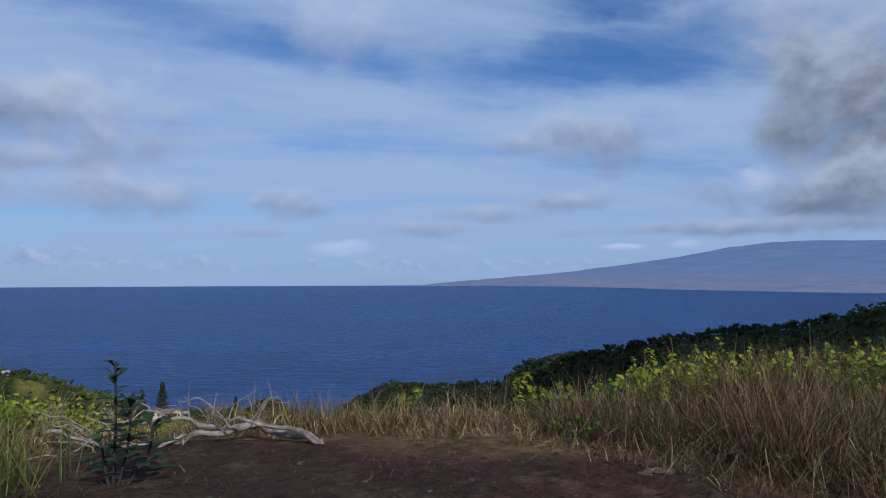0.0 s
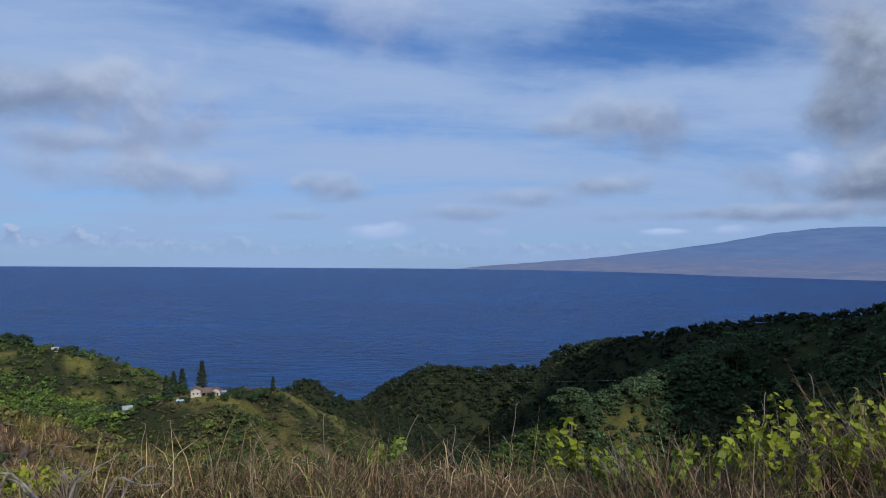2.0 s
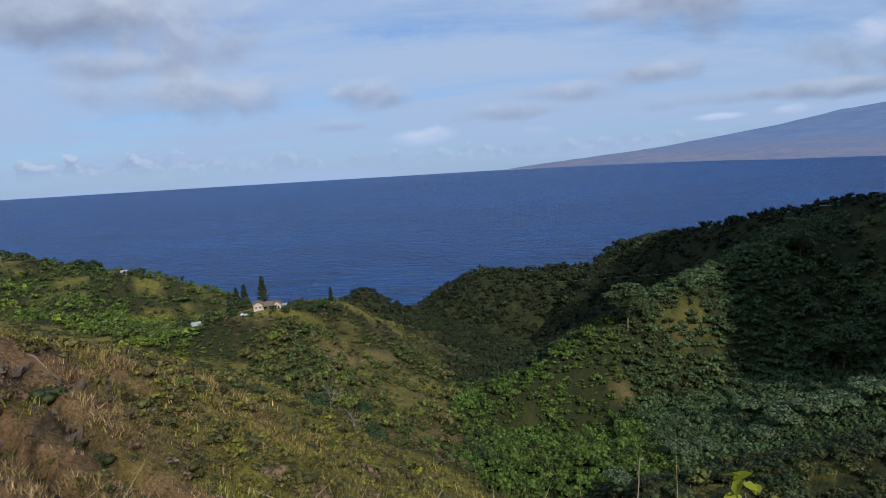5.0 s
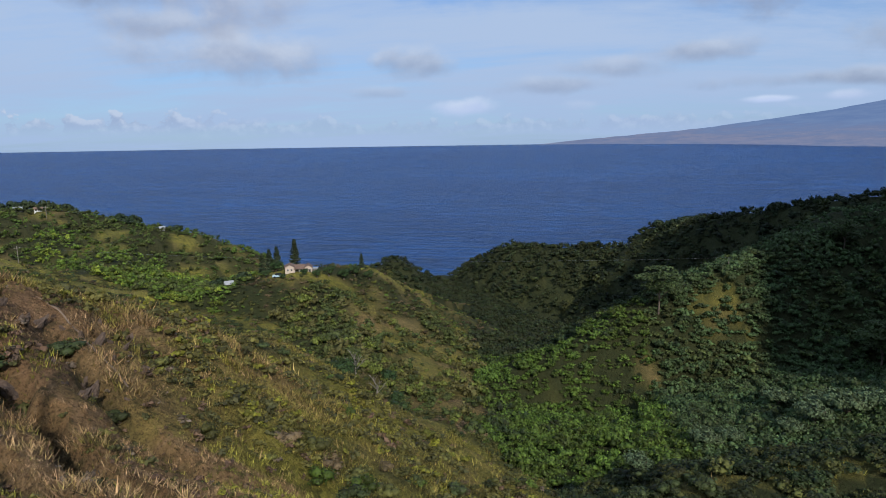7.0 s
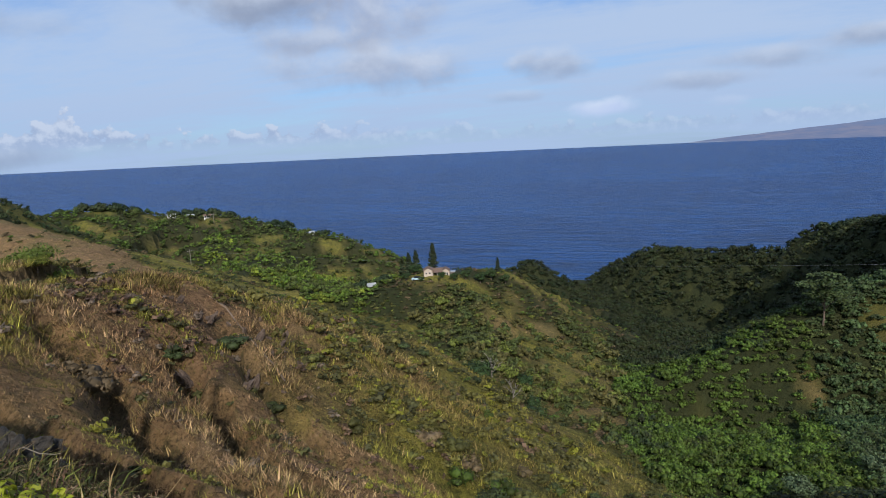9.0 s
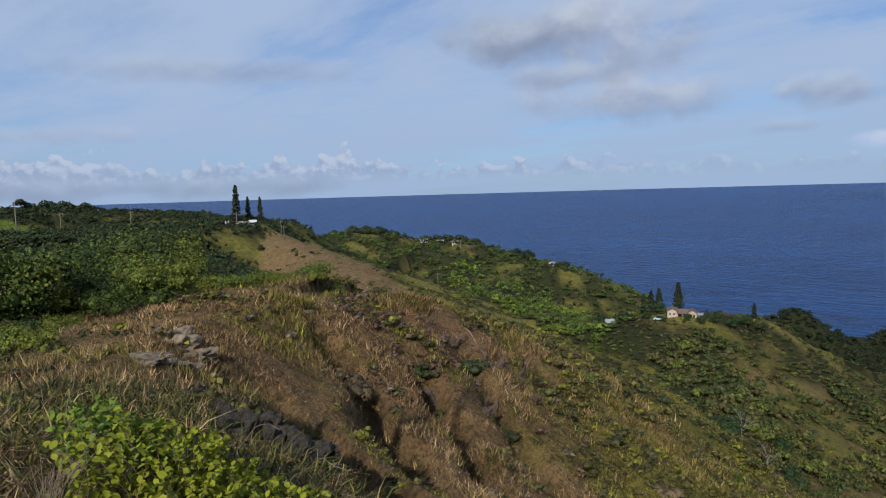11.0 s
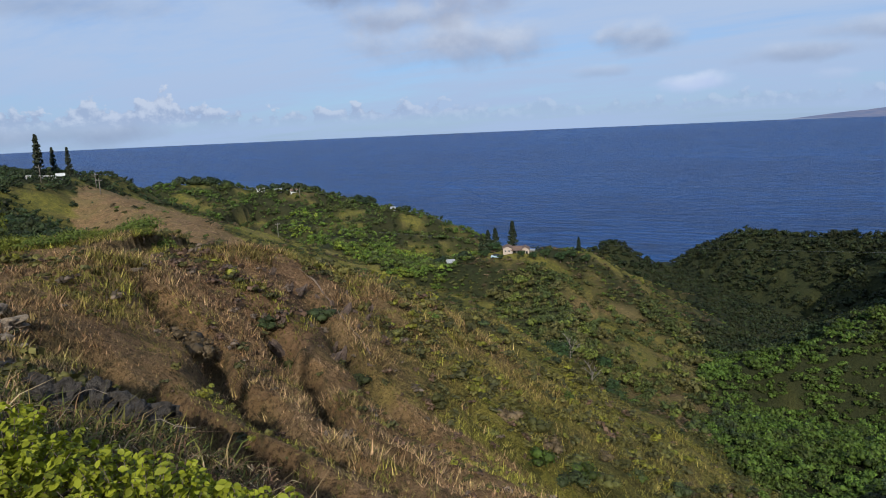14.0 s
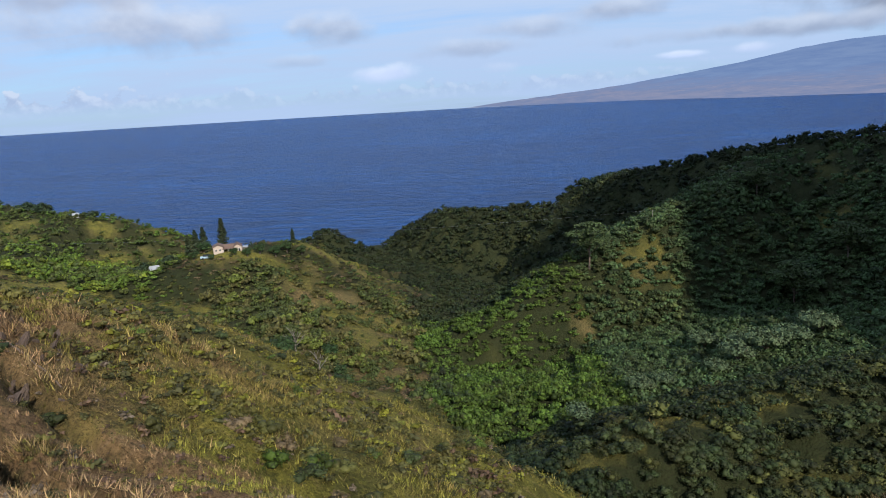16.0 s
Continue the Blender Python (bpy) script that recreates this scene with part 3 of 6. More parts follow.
M_DEADWOOD = two_tone("bleached_wood", (0.44, 0.38, 0.32), (0.13, 0.095, 0.072), 14.0, 0.9, 5.0, 1.0, 0.02)
M_TWIG = two_tone("grey_twigs", (0.30, 0.24, 0.18), (0.20, 0.15, 0.11), 5.0, 0.9, bump=0)
M_ROCK = two_tone("lava_rock", (0.165, 0.140, 0.112), (0.045, 0.036, 0.028), 3.4, 1.0, 5.0, 1.0, 0.16)
M_PALE_ROCK = two_tone("weathered_rock", (0.36, 0.28, 0.19), (0.10, 0.075, 0.055), 2.8, 0.95, 6.0, 0.9, 0.05)
M_CLIFF = two_tone("crumbling_cliff", (0.200, 0.140, 0.105), (0.085, 0.060, 0.048), 0.9, 0.95, 8.0, 1.0, 0.25)
M_TRACK = two_tone("bare_track", (0.24, 0.175, 0.125), (0.15, 0.105, 0.072), 0.6, 0.95)
M_POLE = two_tone("creosoted_wood", (0.040, 0.032, 0.028), (0.022, 0.018, 0.017), 4.0, 0.9)
M_GREYPOLE = two_tone("grey_wood", (0.24, 0.21, 0.18), (0.16, 0.14, 0.12), 4.0, 0.9)
M_WIRE = two_tone("wire_cable", (0.02, 0.02, 0.022), (0.035, 0.035, 0.04), 5.0, 0.5, bump=0)
M_PALEWIRE = two_tone("aluminium_wire", (0.35, 0.36, 0.38), (0.28, 0.29, 0.31), 1.0, 0.4, bump=0, metal=0.7)
M_WALL = two_tone("cream_stucco", (0.58, 0.48, 0.40), (0.48, 0.39, 0.32), 0.6, 0.85)
M_WHITE = two_tone("white_paint", (0.66, 0.66, 0.64), (0.55, 0.55, 0.53), 0.8, 0.6)
M_ROOF = two_tone("brown_shingle", (0.19, 0.12, 0.085), (0.13, 0.085, 0.065), 1.5, 0.85)
M_GREYROOF = two_tone("grey_metal_roof", (0.34, 0.35, 0.36), (0.27, 0.28, 0.29), 0.7, 0.5)
M_GLASS = two_tone("dark_window", (0.03, 0.035, 0.04), (0.05, 0.055, 0.06), 1.0, 0.1, bump=0)
M_CARPAINT = two_tone("pale_blue_paint", (0.45, 0.58, 0.66), (0.40, 0.52, 0.60), 0.5, 0.3, bump=0)
M_TYRE = two_tone("tyre_rubber", (0.02, 0.02, 0.02), (0.03, 0.03, 0.03), 5.0, 0.9)


# ---- mesh helpers ----
def part(name, bm, mat, parent=None, label=""):
    """Links a bmesh as one mesh object, under a thing or a part where one is given."""
    me = bpy.data.meshes.new(name)
    bm.to_mesh(me)
    bm.free()
    me.materials.append(mat)
    ob = new(name, me)
    ob.parent = parent
    if label:
        ob["label"] = label
    return ob


def raw_mesh(name, verts, quads=None, tris=None, mat=None, tints=None, smooth=False):
    """A mesh from number arrays, with a tint for each vertex where given."""
    me = bpy.data.meshes.new(name)
    verts = np.asarray(verts, np.float32)
    quads = np.zeros((0, 4), np.int32) if quads is None else np.asarray(quads, np.int32)
    tris = np.zeros((0, 3), np.int32) if tris is None else np.asarray(tris, np.int32)
    nq, nt = len(quads), len(tris)
    me.vertices.add(len(verts))
    me.vertices.foreach_set("co", verts.ravel())
    me.loops.add(nq * 4 + nt * 3)
    me.loops.foreach_set("vertex_index", np.concatenate([quads.ravel(), tris.ravel()]))
    me.polygons.add(nq + nt)
    me.polygons.foreach_set("loop_start", np.concatenate([np.arange(nq) * 4, nq * 4 + np.arange(nt) * 3]).astype(np.int32))
    if smooth:
        me.polygons.foreach_set("use_smooth", np.ones(nq + nt, bool))
    me.update(calc_edges=True)
    if tints is not None:
        a = me.attributes.new("tint", "FLOAT_COLOR", "POINT")
        a.data.foreach_set("color", np.hstack([np.asarray(tints, np.float32), np.ones((len(verts), 1), np.float32)]).ravel())
    if mat:
        me.materials.append(mat)
    return me


def polar_sheet(name, centre, bearings, radii, height_of, mat):
    """A sheet of rings round a centre; bearings in degrees to the left of the y axis, closed round."""
    b, r = np.radians(np.array(bearings)), np.array(radii)
    R, B = np.meshgrid(r, b, indexing="ij")
    X, Y = centre[0] - R * np.sin(B), centre[1] + R * np.cos(B)
    Z = height_of(X, Y, R)
    nr, nb = R.shape
    i, j = np.arange(nr - 1)[:, None] * nb, np.arange(nb)[None, :]
    jn = (j + 1) % nb
    quads = np.stack([i + j, i + nb + j, i + nb + jn, i + jn], -1).reshape(-1, 4)
    cz = float(height_of(np.array([centre[0]]), np.array([centre[1]]), np.array([0.0]))[0])
    verts = np.vstack([np.stack([X, Y, Z], -1).reshape(-1, 3), [[centre[0], centre[1], cz]]])
    tris = np.stack([np.full(nb, len(verts) - 1), j[0], jn[0]], -1)
    me = raw_mesh(name, verts, quads, tris, mat, smooth=True)
    return new(name, me), verts


# ---- land, sea and far island ----
bearings = list(np.arange(-44, 104, 0.36)) + list(np.arange(104, 316, 3.0))
radii = np.concatenate([np.arange(0.4, 12, 0.15), 12 * (900 / 12) ** (np.arange(1, 210) / 209)])
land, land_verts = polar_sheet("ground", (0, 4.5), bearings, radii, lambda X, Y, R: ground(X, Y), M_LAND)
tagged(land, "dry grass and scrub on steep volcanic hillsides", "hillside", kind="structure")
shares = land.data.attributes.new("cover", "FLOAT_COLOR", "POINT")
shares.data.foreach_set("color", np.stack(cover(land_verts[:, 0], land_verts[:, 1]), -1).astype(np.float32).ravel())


def sea_height(X, Y, R):
    s = np.clip((R - 1200) / 3700, 0, 1)
    return SEA + 84.0 * s * s * (3 - 2 * s) + 0 * X


sea, _ = polar_sheet("sea", (0, 4.5), np.arange(0, 360, 1.5), np.concatenate([[60], 60 * (4900 / 60) ** (np.arange(1, 80) / 79)]), sea_height, M_SEA)
tagged(sea, "deep blue ocean ruffled by wind, out to the horizon", "sea", kind="structure")


def far_island():
    """A long shield volcano beyond the water, rising to the right and lost in cloud; its haze is painted."""
    b = np.arange(3.0, -75.0, -0.2)
    rise = np.interp(-b, [-3, -1, 1, 6, 11, 15.5, 20, 24, 27, 30, 34, 45, 75], [-0.35, -0.15, 0.05, 0.45, 0.87, 1.4, 2.03, 2.75, 3.08, 3.12, 2.95, 3.4, 2.0])
    rise = rise + 0.06 * fbm(b * 0.8, 0 * b, 3, 5) * (rise > 0.2)
    near = np.interp(-b, [-3, 1, 6, 11, 15.5, 20, 28, 34, 75], [4780, 4600, 4380, 4150, 3900, 3620, 3400, 3320, 3250])     # the shore comes nearer to the right
    shore = np.degrees(np.arctan((sea_height(near, near, near) - 2.5 - 1.65) / near))
    rows = []
    for s in np.linspace(0, 1, 25):
        e = shore + (rise - shore) * s ** 1.25 + 0.10 * fbm(b * 0.55 + 9 * s, 4 * s + 0 * b, 3, 15) * np.sin(np.pi * s) * np.clip(rise, 0, 2)
        r = near + (4860 - near) * s
        rows.append(np.stack([-r * np.sin(np.radians(b)), 5 + r * np.cos(np.radians(b)), 1.65 + r * np.tan(np.radians(e))], -1))
    nb = len(b)
    i, j = np.arange(24)[:, None] * nb, np.arange(nb - 1)[None, :]
    quads = np.stack([i + j, i + j + 1, i + nb + j + 1, i + nb + j], -1).reshape(-1, 4)
    return new("backdrop", raw_mesh("backdrop", np.vstack(rows), quads, None, M_FAR, smooth=True))


tagged(far_island(), "volcano slope across the bay, glowing, blue haze painted in", "far island", kind="structure")

# ---- plants: building blocks ----
rng = np.random.default_rng(7)


def blob_arrays():
    bm = bmesh.new()
    bmesh.ops.create_icosphere(bm, subdivisions=1, radius=1.0)
    v = np.array([q.co for q in bm.verts])
    f = np.array([[q.index for q in face.verts] for face in bm.faces])
    bm.free()
    return v, f


BLOB_V, BLOB_F = blob_arrays()
KNOT_V = np.array([(1, 0, 0), (0, 1, 0), (-1, 0, 0), (0, -1, 0), (0, 0, 1), (0, 0, -1)], float)
KNOT_F = np.array([(0, 1, 4), (1, 2, 4), (2, 3, 4), (3, 0, 4), (1, 0, 5), (2, 1, 5), (3, 2, 5), (0, 3, 5)])


def leaf_quads(points, outward, size, loose=0.7, long=1.3):
    """One small leaf or spray of leaves at each point, facing roughly outward."""
    n = len(points)
    normal = outward + loose * rng.normal(size=(n, 3))
    normal /= np.linalg.norm(normal, axis=1, keepdims=True) + 1e-9
    a = np.cross(normal, rng.normal(size=(n, 3)))
    a /= np.linalg.norm(a, axis=1, keepdims=True) + 1e-9
    b = np.cross(normal, a)
    s = (size * rng.uniform(0.6, 1.3, (n, 1)))
    a, b = a * s * 0.5, b * s * 0.5 * long
    v = np.stack([points - b, points + a * 0.9 + normal * s * 0.08, points + b, points - a * 0.9 + normal * s * 0.08], 1)
    return v.reshape(-1, 3), np.arange(n * 4).reshape(n, 4)


def oval_leaves(points, outward, size, loose=0.5, long=1.5):
    """Oval leaves folded along the midrib, one at each point: two faces each."""
    n = len(points)
    normal = outward + loose * rng.normal(size=(n, 3))
    normal /= np.linalg.norm(normal, axis=1, keepdims=True) + 1e-9
    a = np.cross(normal, rng.normal(size=(n, 3)))
    a /= np.linalg.norm(a, axis=1, keepdims=True) + 1e-9
    b = np.cross(normal, a)
    s = size * rng.uniform(0.55, 1.25, (n, 1))
    a, b, up = a * s * 0.46, b * s * 0.5 * long, normal * s * 0.12
    v = np.stack([points - b, points - 0.45 * b + 0.85 * a + up, points + 0.3 * b + a + up, points + b - 0.8 * up,
                  points + 0.3 * b - a + up, points - 0.45 * b - 0.85 * a + up], 1).reshape(-1, 3)
    i = np.arange(n)[:, None] * 6
    return v, np.vstack([i + [0, 1, 2, 3], i + [0, 3, 4, 5]])


def crown_shape(lobes, leaves, leaf, core=0.78, spread=1.0, flat=0.75, fine=False, inner=None):
    """A crown about 2 wide that stands on z=0: uneven lobes, each a ragged mass of leaf sprays over a dark core."""
    V, Q, T = [], [], []
    centres = []
    for k in range(lobes):
        a = 2.4 * k + rng.uniform(0, 1)
        rr = spread * (0.15 if k == 0 else rng.uniform(0.35, 0.7))
        size = rng.uniform(0.38, 0.6) if lobes > 1 else 0.9
        centres.append((np.array([rr * math.cos(a), rr * math.sin(a), rng.uniform(0.4, 0.95) * (1.1 - 0.4 * rr) + 0.1]), size))
    base = 0
    inner_v, inner_f = inner or (BLOB_V, BLOB_F)
    for c, size in centres:
        if not core:
            v = np.zeros((0, 3))
        else:
            v = inner_v * (1 + 0.3 * rng.uniform(-1, 1, (len(inner_v), 1))) * [size * core, size * core, size * core * flat] + c
        V.append(v)
        T.append(inner_f + base if core else np.zeros((0, 3), int))
        base += len(v)
        n = max(3, leaves // lobes)
        d = rng.normal(size=(n, 3))
        d[:, 2] = np.abs(d[:, 2]) * 0.9 - 0.25
        d /= np.linalg.norm(d, axis=1, keepdims=True)
        p = c + d * [size, size, size * flat] * rng.uniform(0.78, 1.12, (n, 1))
        v, q = leaf_quads(p, d, leaf, 0.5)
        if fine:                      # pointed sprays, one face each
            v = v.reshape(-1, 4, 3)[:, [0, 1, 3]].reshape(-1, 3)
            V.append(v)
            T.append(np.arange(len(v)).reshape(-1, 3) + base)
            base += len(v)
            continue
        V.append(v)
        Q.append(q + base)
        base += len(v)
    return np.vstack(V), np.vstack(Q) if Q else np.zeros((0, 4), int), np.vstack(T)


def scatter(shapes, spots, sizes, tall, tints):
    """Copies of the shapes at the spots, joined: arrays of vertices, quads, triangles and tints."""
    V, Q, T, C = [], [], [], []
    base = 0
    pick = rng.integers(0, len(shapes), len(spots))
    turn = rng.uniform(0, 6.28, len(spots))
    for k, (v, q, t) in enumerate(shapes):
        who = np.nonzero(pick == k)[0]
        if not len(who):
            continue
        c, s = np.cos(turn[who])[:, None], np.sin(turn[who])[:, None]
        x = (v[None, :, 0] * c - v[None, :, 1] * s) * sizes[who][:, None]
        y = (v[None, :, 0] * s + v[None, :, 1] * c) * sizes[who][:, None]
        z = v[None, :, 2] * (sizes * tall)[who][:, None]
        P = np.stack([x, y, z], -1) + spots[who][:, None, :]
        step = base + np.arange(len(who))[:, None, None] * len(v)
        V.append(P.reshape(-1, 3))
        Q.append((q[None] + step).reshape(-1, 4))
        T.append((t[None] + step).reshape(-1, 3))
        C.append(np.repeat(tints[who], len(v), axis=0))
        base += len(who) * len(v)
    return np.vstack(V), np.vstack(Q), np.vstack(T), np.vstack(C)


# ---- woods and scrub on the hills ----
EYE_X, EYE_Y, EYE_Z = 0.0, 5.7, 1.65     # the lookout


SIGHT_B, SIGHT_R, SIGHT_STEP = np.arange(-46, 106, 0.25), 3.0, math.log(640 / 3.0) / 279
_r = SIGHT_R * np.exp(SIGHT_STEP * np.arange(280))
_R, _B = np.meshgrid(_r, np.radians(SIGHT_B))
SKYLINE = np.maximum.accumulate((ground(EYE_X - _R * np.sin(_B), EYE_Y + _R * np.cos(_B)) - EYE_Z) / _R, axis=1)


def in_sight(x, y, z):
    """Which places the land does not hide from the lookout."""
    r = np.hypot(x - EYE_X, y - EYE_Y)
    b = np.degrees(np.arctan2(EYE_X - x, y - EYE_Y))
    i = np.clip(np.round((b + 46) / 0.25).astype(int), 0, len(SIGHT_B) - 1)
    j = np.clip((np.log(np.maximum(r * 0.975, SIGHT_R) / SIGHT_R) / SIGHT_STEP).astype(int), 0, 279)
    return (z - EYE_Z) / r > SKYLINE[i, j]


WOOD_TINTS = {  # dark forest, fresh green, olive scrub, dry scrub
    "dark": (0.026, 0.044, 0.016), "fresh": (0.072, 0.120, 0.018), "olive": (0.078, 0.080, 0.022), "dry": (0.105, 0.075, 0.042), "yellow": (0.13, 0.14, 0.022)}


def wood_spots():
    spots = []
    for lo, hi, gap in ((16, 60, 1.15), (60, 140, 1.25), (140, 260, 1.6), (260, 520, 2.9)):
        n = int(math.radians(138) * (hi ** 2 - lo ** 2) / 2 / gap ** 2)
        r = np.sqrt(rng.uniform(lo ** 2, hi ** 2, n))
        b = np.radians(rng.uniform(-40, 98, n))
        spots.append(np.stack([EYE_X - r * np.sin(b), EYE_Y + r * np.cos(b), r], -1))
    p = np.vstack(spots)
    x, y, r = p[:, 0], p[:, 1], p[:, 2]
    dry, wood, field, earth = cover(x, y)
    keep = (rng.uniform(0, 1, len(x)) < wood ** 1.3) & (ground(x, y) > SEA + 3)
    x, y, r = x[keep], y[keep], r[keep]
    z = ground(x, y)
    seen = in_sight(x, y, z + 2.5)
    keep = seen
    keep &= ~((np.hypot(x + 86, y - 214) < 11) | ((x < -165) & (x > -280) & (np.hypot(x + 278, y - 165) < 12)))
    return x[keep], y[keep], z[keep], r[keep]


wx, wy, wz, wr = wood_spots()
names_, which_, d_ = zones(wx, wy)
def is_zone(*wanted):
    return np.isin(which_, [names_.index(w) for w in wanted])


tone = np.array([WOOD_TINTS["dark"]] * len(wx))
mixing = fbm(wx / 20, wy / 20, 3, 61) + 0.35 * rng.normal(size=len(wx))
low_scrub = is_zone("brown_hill", "house_hill", "house_spur", "near_spur", "west_ridge", "west_shoulder")
tone[low_scrub] = WOOD_TINTS["olive"]
tone[low_scrub & (mixing > 0.4)] = WOOD_TINTS["fresh"]
tone[low_scrub & (mixing < -0.3)] = WOOD_TINTS["dry"]
tone[low_scrub & (mixing > 0.7)] = WOOD_TINTS["yellow"]
wooded = is_zone("house_hill") & (wx < -104)
low_scrub = low_scrub & ~wooded
mixed = (is_zone("tree_spur", "north_hill") | wooded) & ~low_scrub
tone[mixed] = (0.066, 0.086, 0.022)
tone[mixed & (mixing > -0.1) & ~is_zone("tree_spur")] = (0.056, 0.090, 0.019)
# dark green scrub, its tint lowered further to stand for shade on this spur
tone[is_zone("near_spur")] = np.where((mixing > 0.45)[:, None], (0.062, 0.068, 0.018), (0.021, 0.035, 0.012))[is_zone("near_spur")]
tone[mixed & (mixing > 0.4)] = WOOD_TINTS["fresh"]
tone[wooded & (mixing > -0.3)] = (0.086, 0.138, 0.020)
tone[wooded & (mixing > 0.3)] = (0.140, 0.180, 0.022)
# fresh kukui wood on the nose of the east spur; the rest carries painted light and shade
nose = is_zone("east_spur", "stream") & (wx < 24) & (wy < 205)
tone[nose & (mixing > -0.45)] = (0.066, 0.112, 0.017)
# leaf tint doubled to lighten the woods inside the added peak's shadow
tone[is_zone("east_spur", "stream", "shade_ridge", "shade_peak") & (wx > 24)] *= 2.0
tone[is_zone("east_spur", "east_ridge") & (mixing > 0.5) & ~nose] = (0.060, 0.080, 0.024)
# cloud shade on the far ridge, knob and lower valley put into the tint
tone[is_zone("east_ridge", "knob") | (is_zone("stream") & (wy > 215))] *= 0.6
tone[low_scrub & (rng.uniform(0, 1, len(wx)) < 0.3)] = (0.034, 0.050, 0.018)
tone *= rng.uniform(0.5, 1.5, (len(wx), 1))
size = np.where(low_scrub, rng.uniform(0.28, 0.85, len(wx)), rng.uniform(0.7, 1.6, len(wx)) * rng.uniform(0.8, 1.3, len(wx)))
size = np.where(mixed, rng.uniform(0.6, 1.7, len(wx)), size)
size = np.where(is_zone("west_shoulder"), rng.uniform(0.4, 0.9, len(wx)), size)
size = np.where(is_zone("thicket_ridge", "far_west", "plateau", "knob"), rng.uniform(0.8, 1.5, len(wx)), size)
size = np.where(is_zone("near_spur"), rng.uniform(0.8, 1.6, len(wx)), size)
size = np.where(is_zone("east_ridge", "knob"), size * 1.35, size)
size = np.where(nose, 0.7 + 1.2 * rng.uniform(0, 1, len(wx)) ** 2, size)
tree_face = is_zone("tree_spur", "house_spur")
size = np.where(tree_face, 0.5 + 1.5 * rng.uniform(0, 1, len(wx)) ** 2, size)
tone[tree_face & (mixing < 0.45)] = (0.100, 0.094, 0.030)
tone[tree_face & (mixing < -0.05)] = (0.060, 0.080, 0.022)
tone[tree_face & (mixing > 0.35)] = (0.120, 0.145, 0.028)
size = np.where(low_scrub & (wr > 110), size * 1.5, size)
size = np.where(low_scrub | nose, size, size * 1.28)
size = np.where(nose, size * 1.12, size)
tall = np.where(low_scrub, rng.uniform(0.7, 1.0, len(wx)), rng.uniform(0.8, 1.25, len(wx)))
KNOT = (KNOT_V, KNOT_F)
near_shapes = [crown_shape(5, 240, 0.19, 0.74, fine=True) for _ in range(6)]
closer_shapes = [crown_shape(4, 68, 0.30, 0.76, fine=True, inner=KNOT) for _ in range(8)]
mid_shapes = [crown_shape(3, 40, 0.38, 0.78, fine=True, inner=KNOT) for _ in range(8)]
far_shapes = [crown_shape(2, 20, 0.55, 0.85, fine=True, inner=KNOT) for _ in range(8)]
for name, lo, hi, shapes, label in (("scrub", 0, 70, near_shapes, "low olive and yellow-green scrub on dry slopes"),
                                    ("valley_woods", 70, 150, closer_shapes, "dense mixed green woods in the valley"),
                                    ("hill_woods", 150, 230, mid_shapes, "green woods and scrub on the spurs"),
                                    ("far_woods", 230, 900, far_shapes, "dark green woods on distant ridges, cloud shade in their tint")):
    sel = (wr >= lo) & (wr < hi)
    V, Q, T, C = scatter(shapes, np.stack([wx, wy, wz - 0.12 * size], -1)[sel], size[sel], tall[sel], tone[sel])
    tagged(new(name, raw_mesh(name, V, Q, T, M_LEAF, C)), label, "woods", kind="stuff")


# ---- dwarf scrub among the dry grass of the near hill ----
def dwarf_scrub():
    n = 46000
    r = np.sqrt(rng.uniform(9.0 ** 2, 118.0 ** 2, n)) * rng.uniform(0.45, 1.0, n)
    r = np.maximum(r, 9.0)
    b = np.radians(rng.uniform(-5, 84, n))
    x, y = EYE_X - r * np.sin(b), EYE_Y + r * np.cos(b)
    names, which, d = zones(x, y)
    on = np.isin(which, [names.index(k) for k in ("brown_hill", "west_shoulder", "lookout")]) & (np.hypot(x + 12, y - 10.5) > 1.8)
    keep = on & (rng.uniform(0, 1, n) < np.clip(0.16 + 1.9 * fbm(x / 3.5, y / 3.5, 3, 83), 0.03, 1))
    x, y, r = x[keep], y[keep], r[keep]
    z = ground(x, y)
    seen = in_sight(x, y, z + 0.3)
    x, y, z, r = x[seen], y[seen], z[seen], r[seen]
    kinds = np.array([(0.115, 0.070, 0.048), (0.070, 0.070, 0.026), (0.120, 0.110, 0.030), (0.19, 0.19, 0.025), (0.165, 0.125, 0.095)])
    green = np.clip(0.5 + 2 * fbm(x / 9, y / 9, 2, 87) + y / 90, 0, 1)
    wants = np.stack([1.3 * (1 - green) + 0.1, 0.6 + 0 * x, 0.3 + 0.6 * green, 0.05 + 0.18 * green, 0.4 * (1 - green)], -1)
    pick = (wants.cumsum(1) / wants.sum(1, keepdims=True) < rng.uniform(0, 1, (len(x), 1))).sum(1).clip(0, 4)
    tint = kinds[pick] * rng.uniform(0.7, 1.25, (len(x), 1))
    size = (0.07 + 0.30 * rng.uniform(0, 1, len(x)) ** 3) * np.clip(r / 22, 0.7, 2.2)
    shapes = [crown_shape(2, 16, 0.42, 0.75, inner=(KNOT_V, KNOT_F)) for _ in range(8)]
    return scatter(shapes, np.stack([x, y, z - 0.02], -1), size, rng.uniform(0.6, 1.0, len(x)), tint)


V, Q, T, C = dwarf_scrub()
tagged(new("dwarf_scrub", raw_mesh("dwarf_scrub", V, Q, T, M_LEAF, C)), "knee-high brown and olive dwarf scrub on the hill", "scrub", kind="stuff")


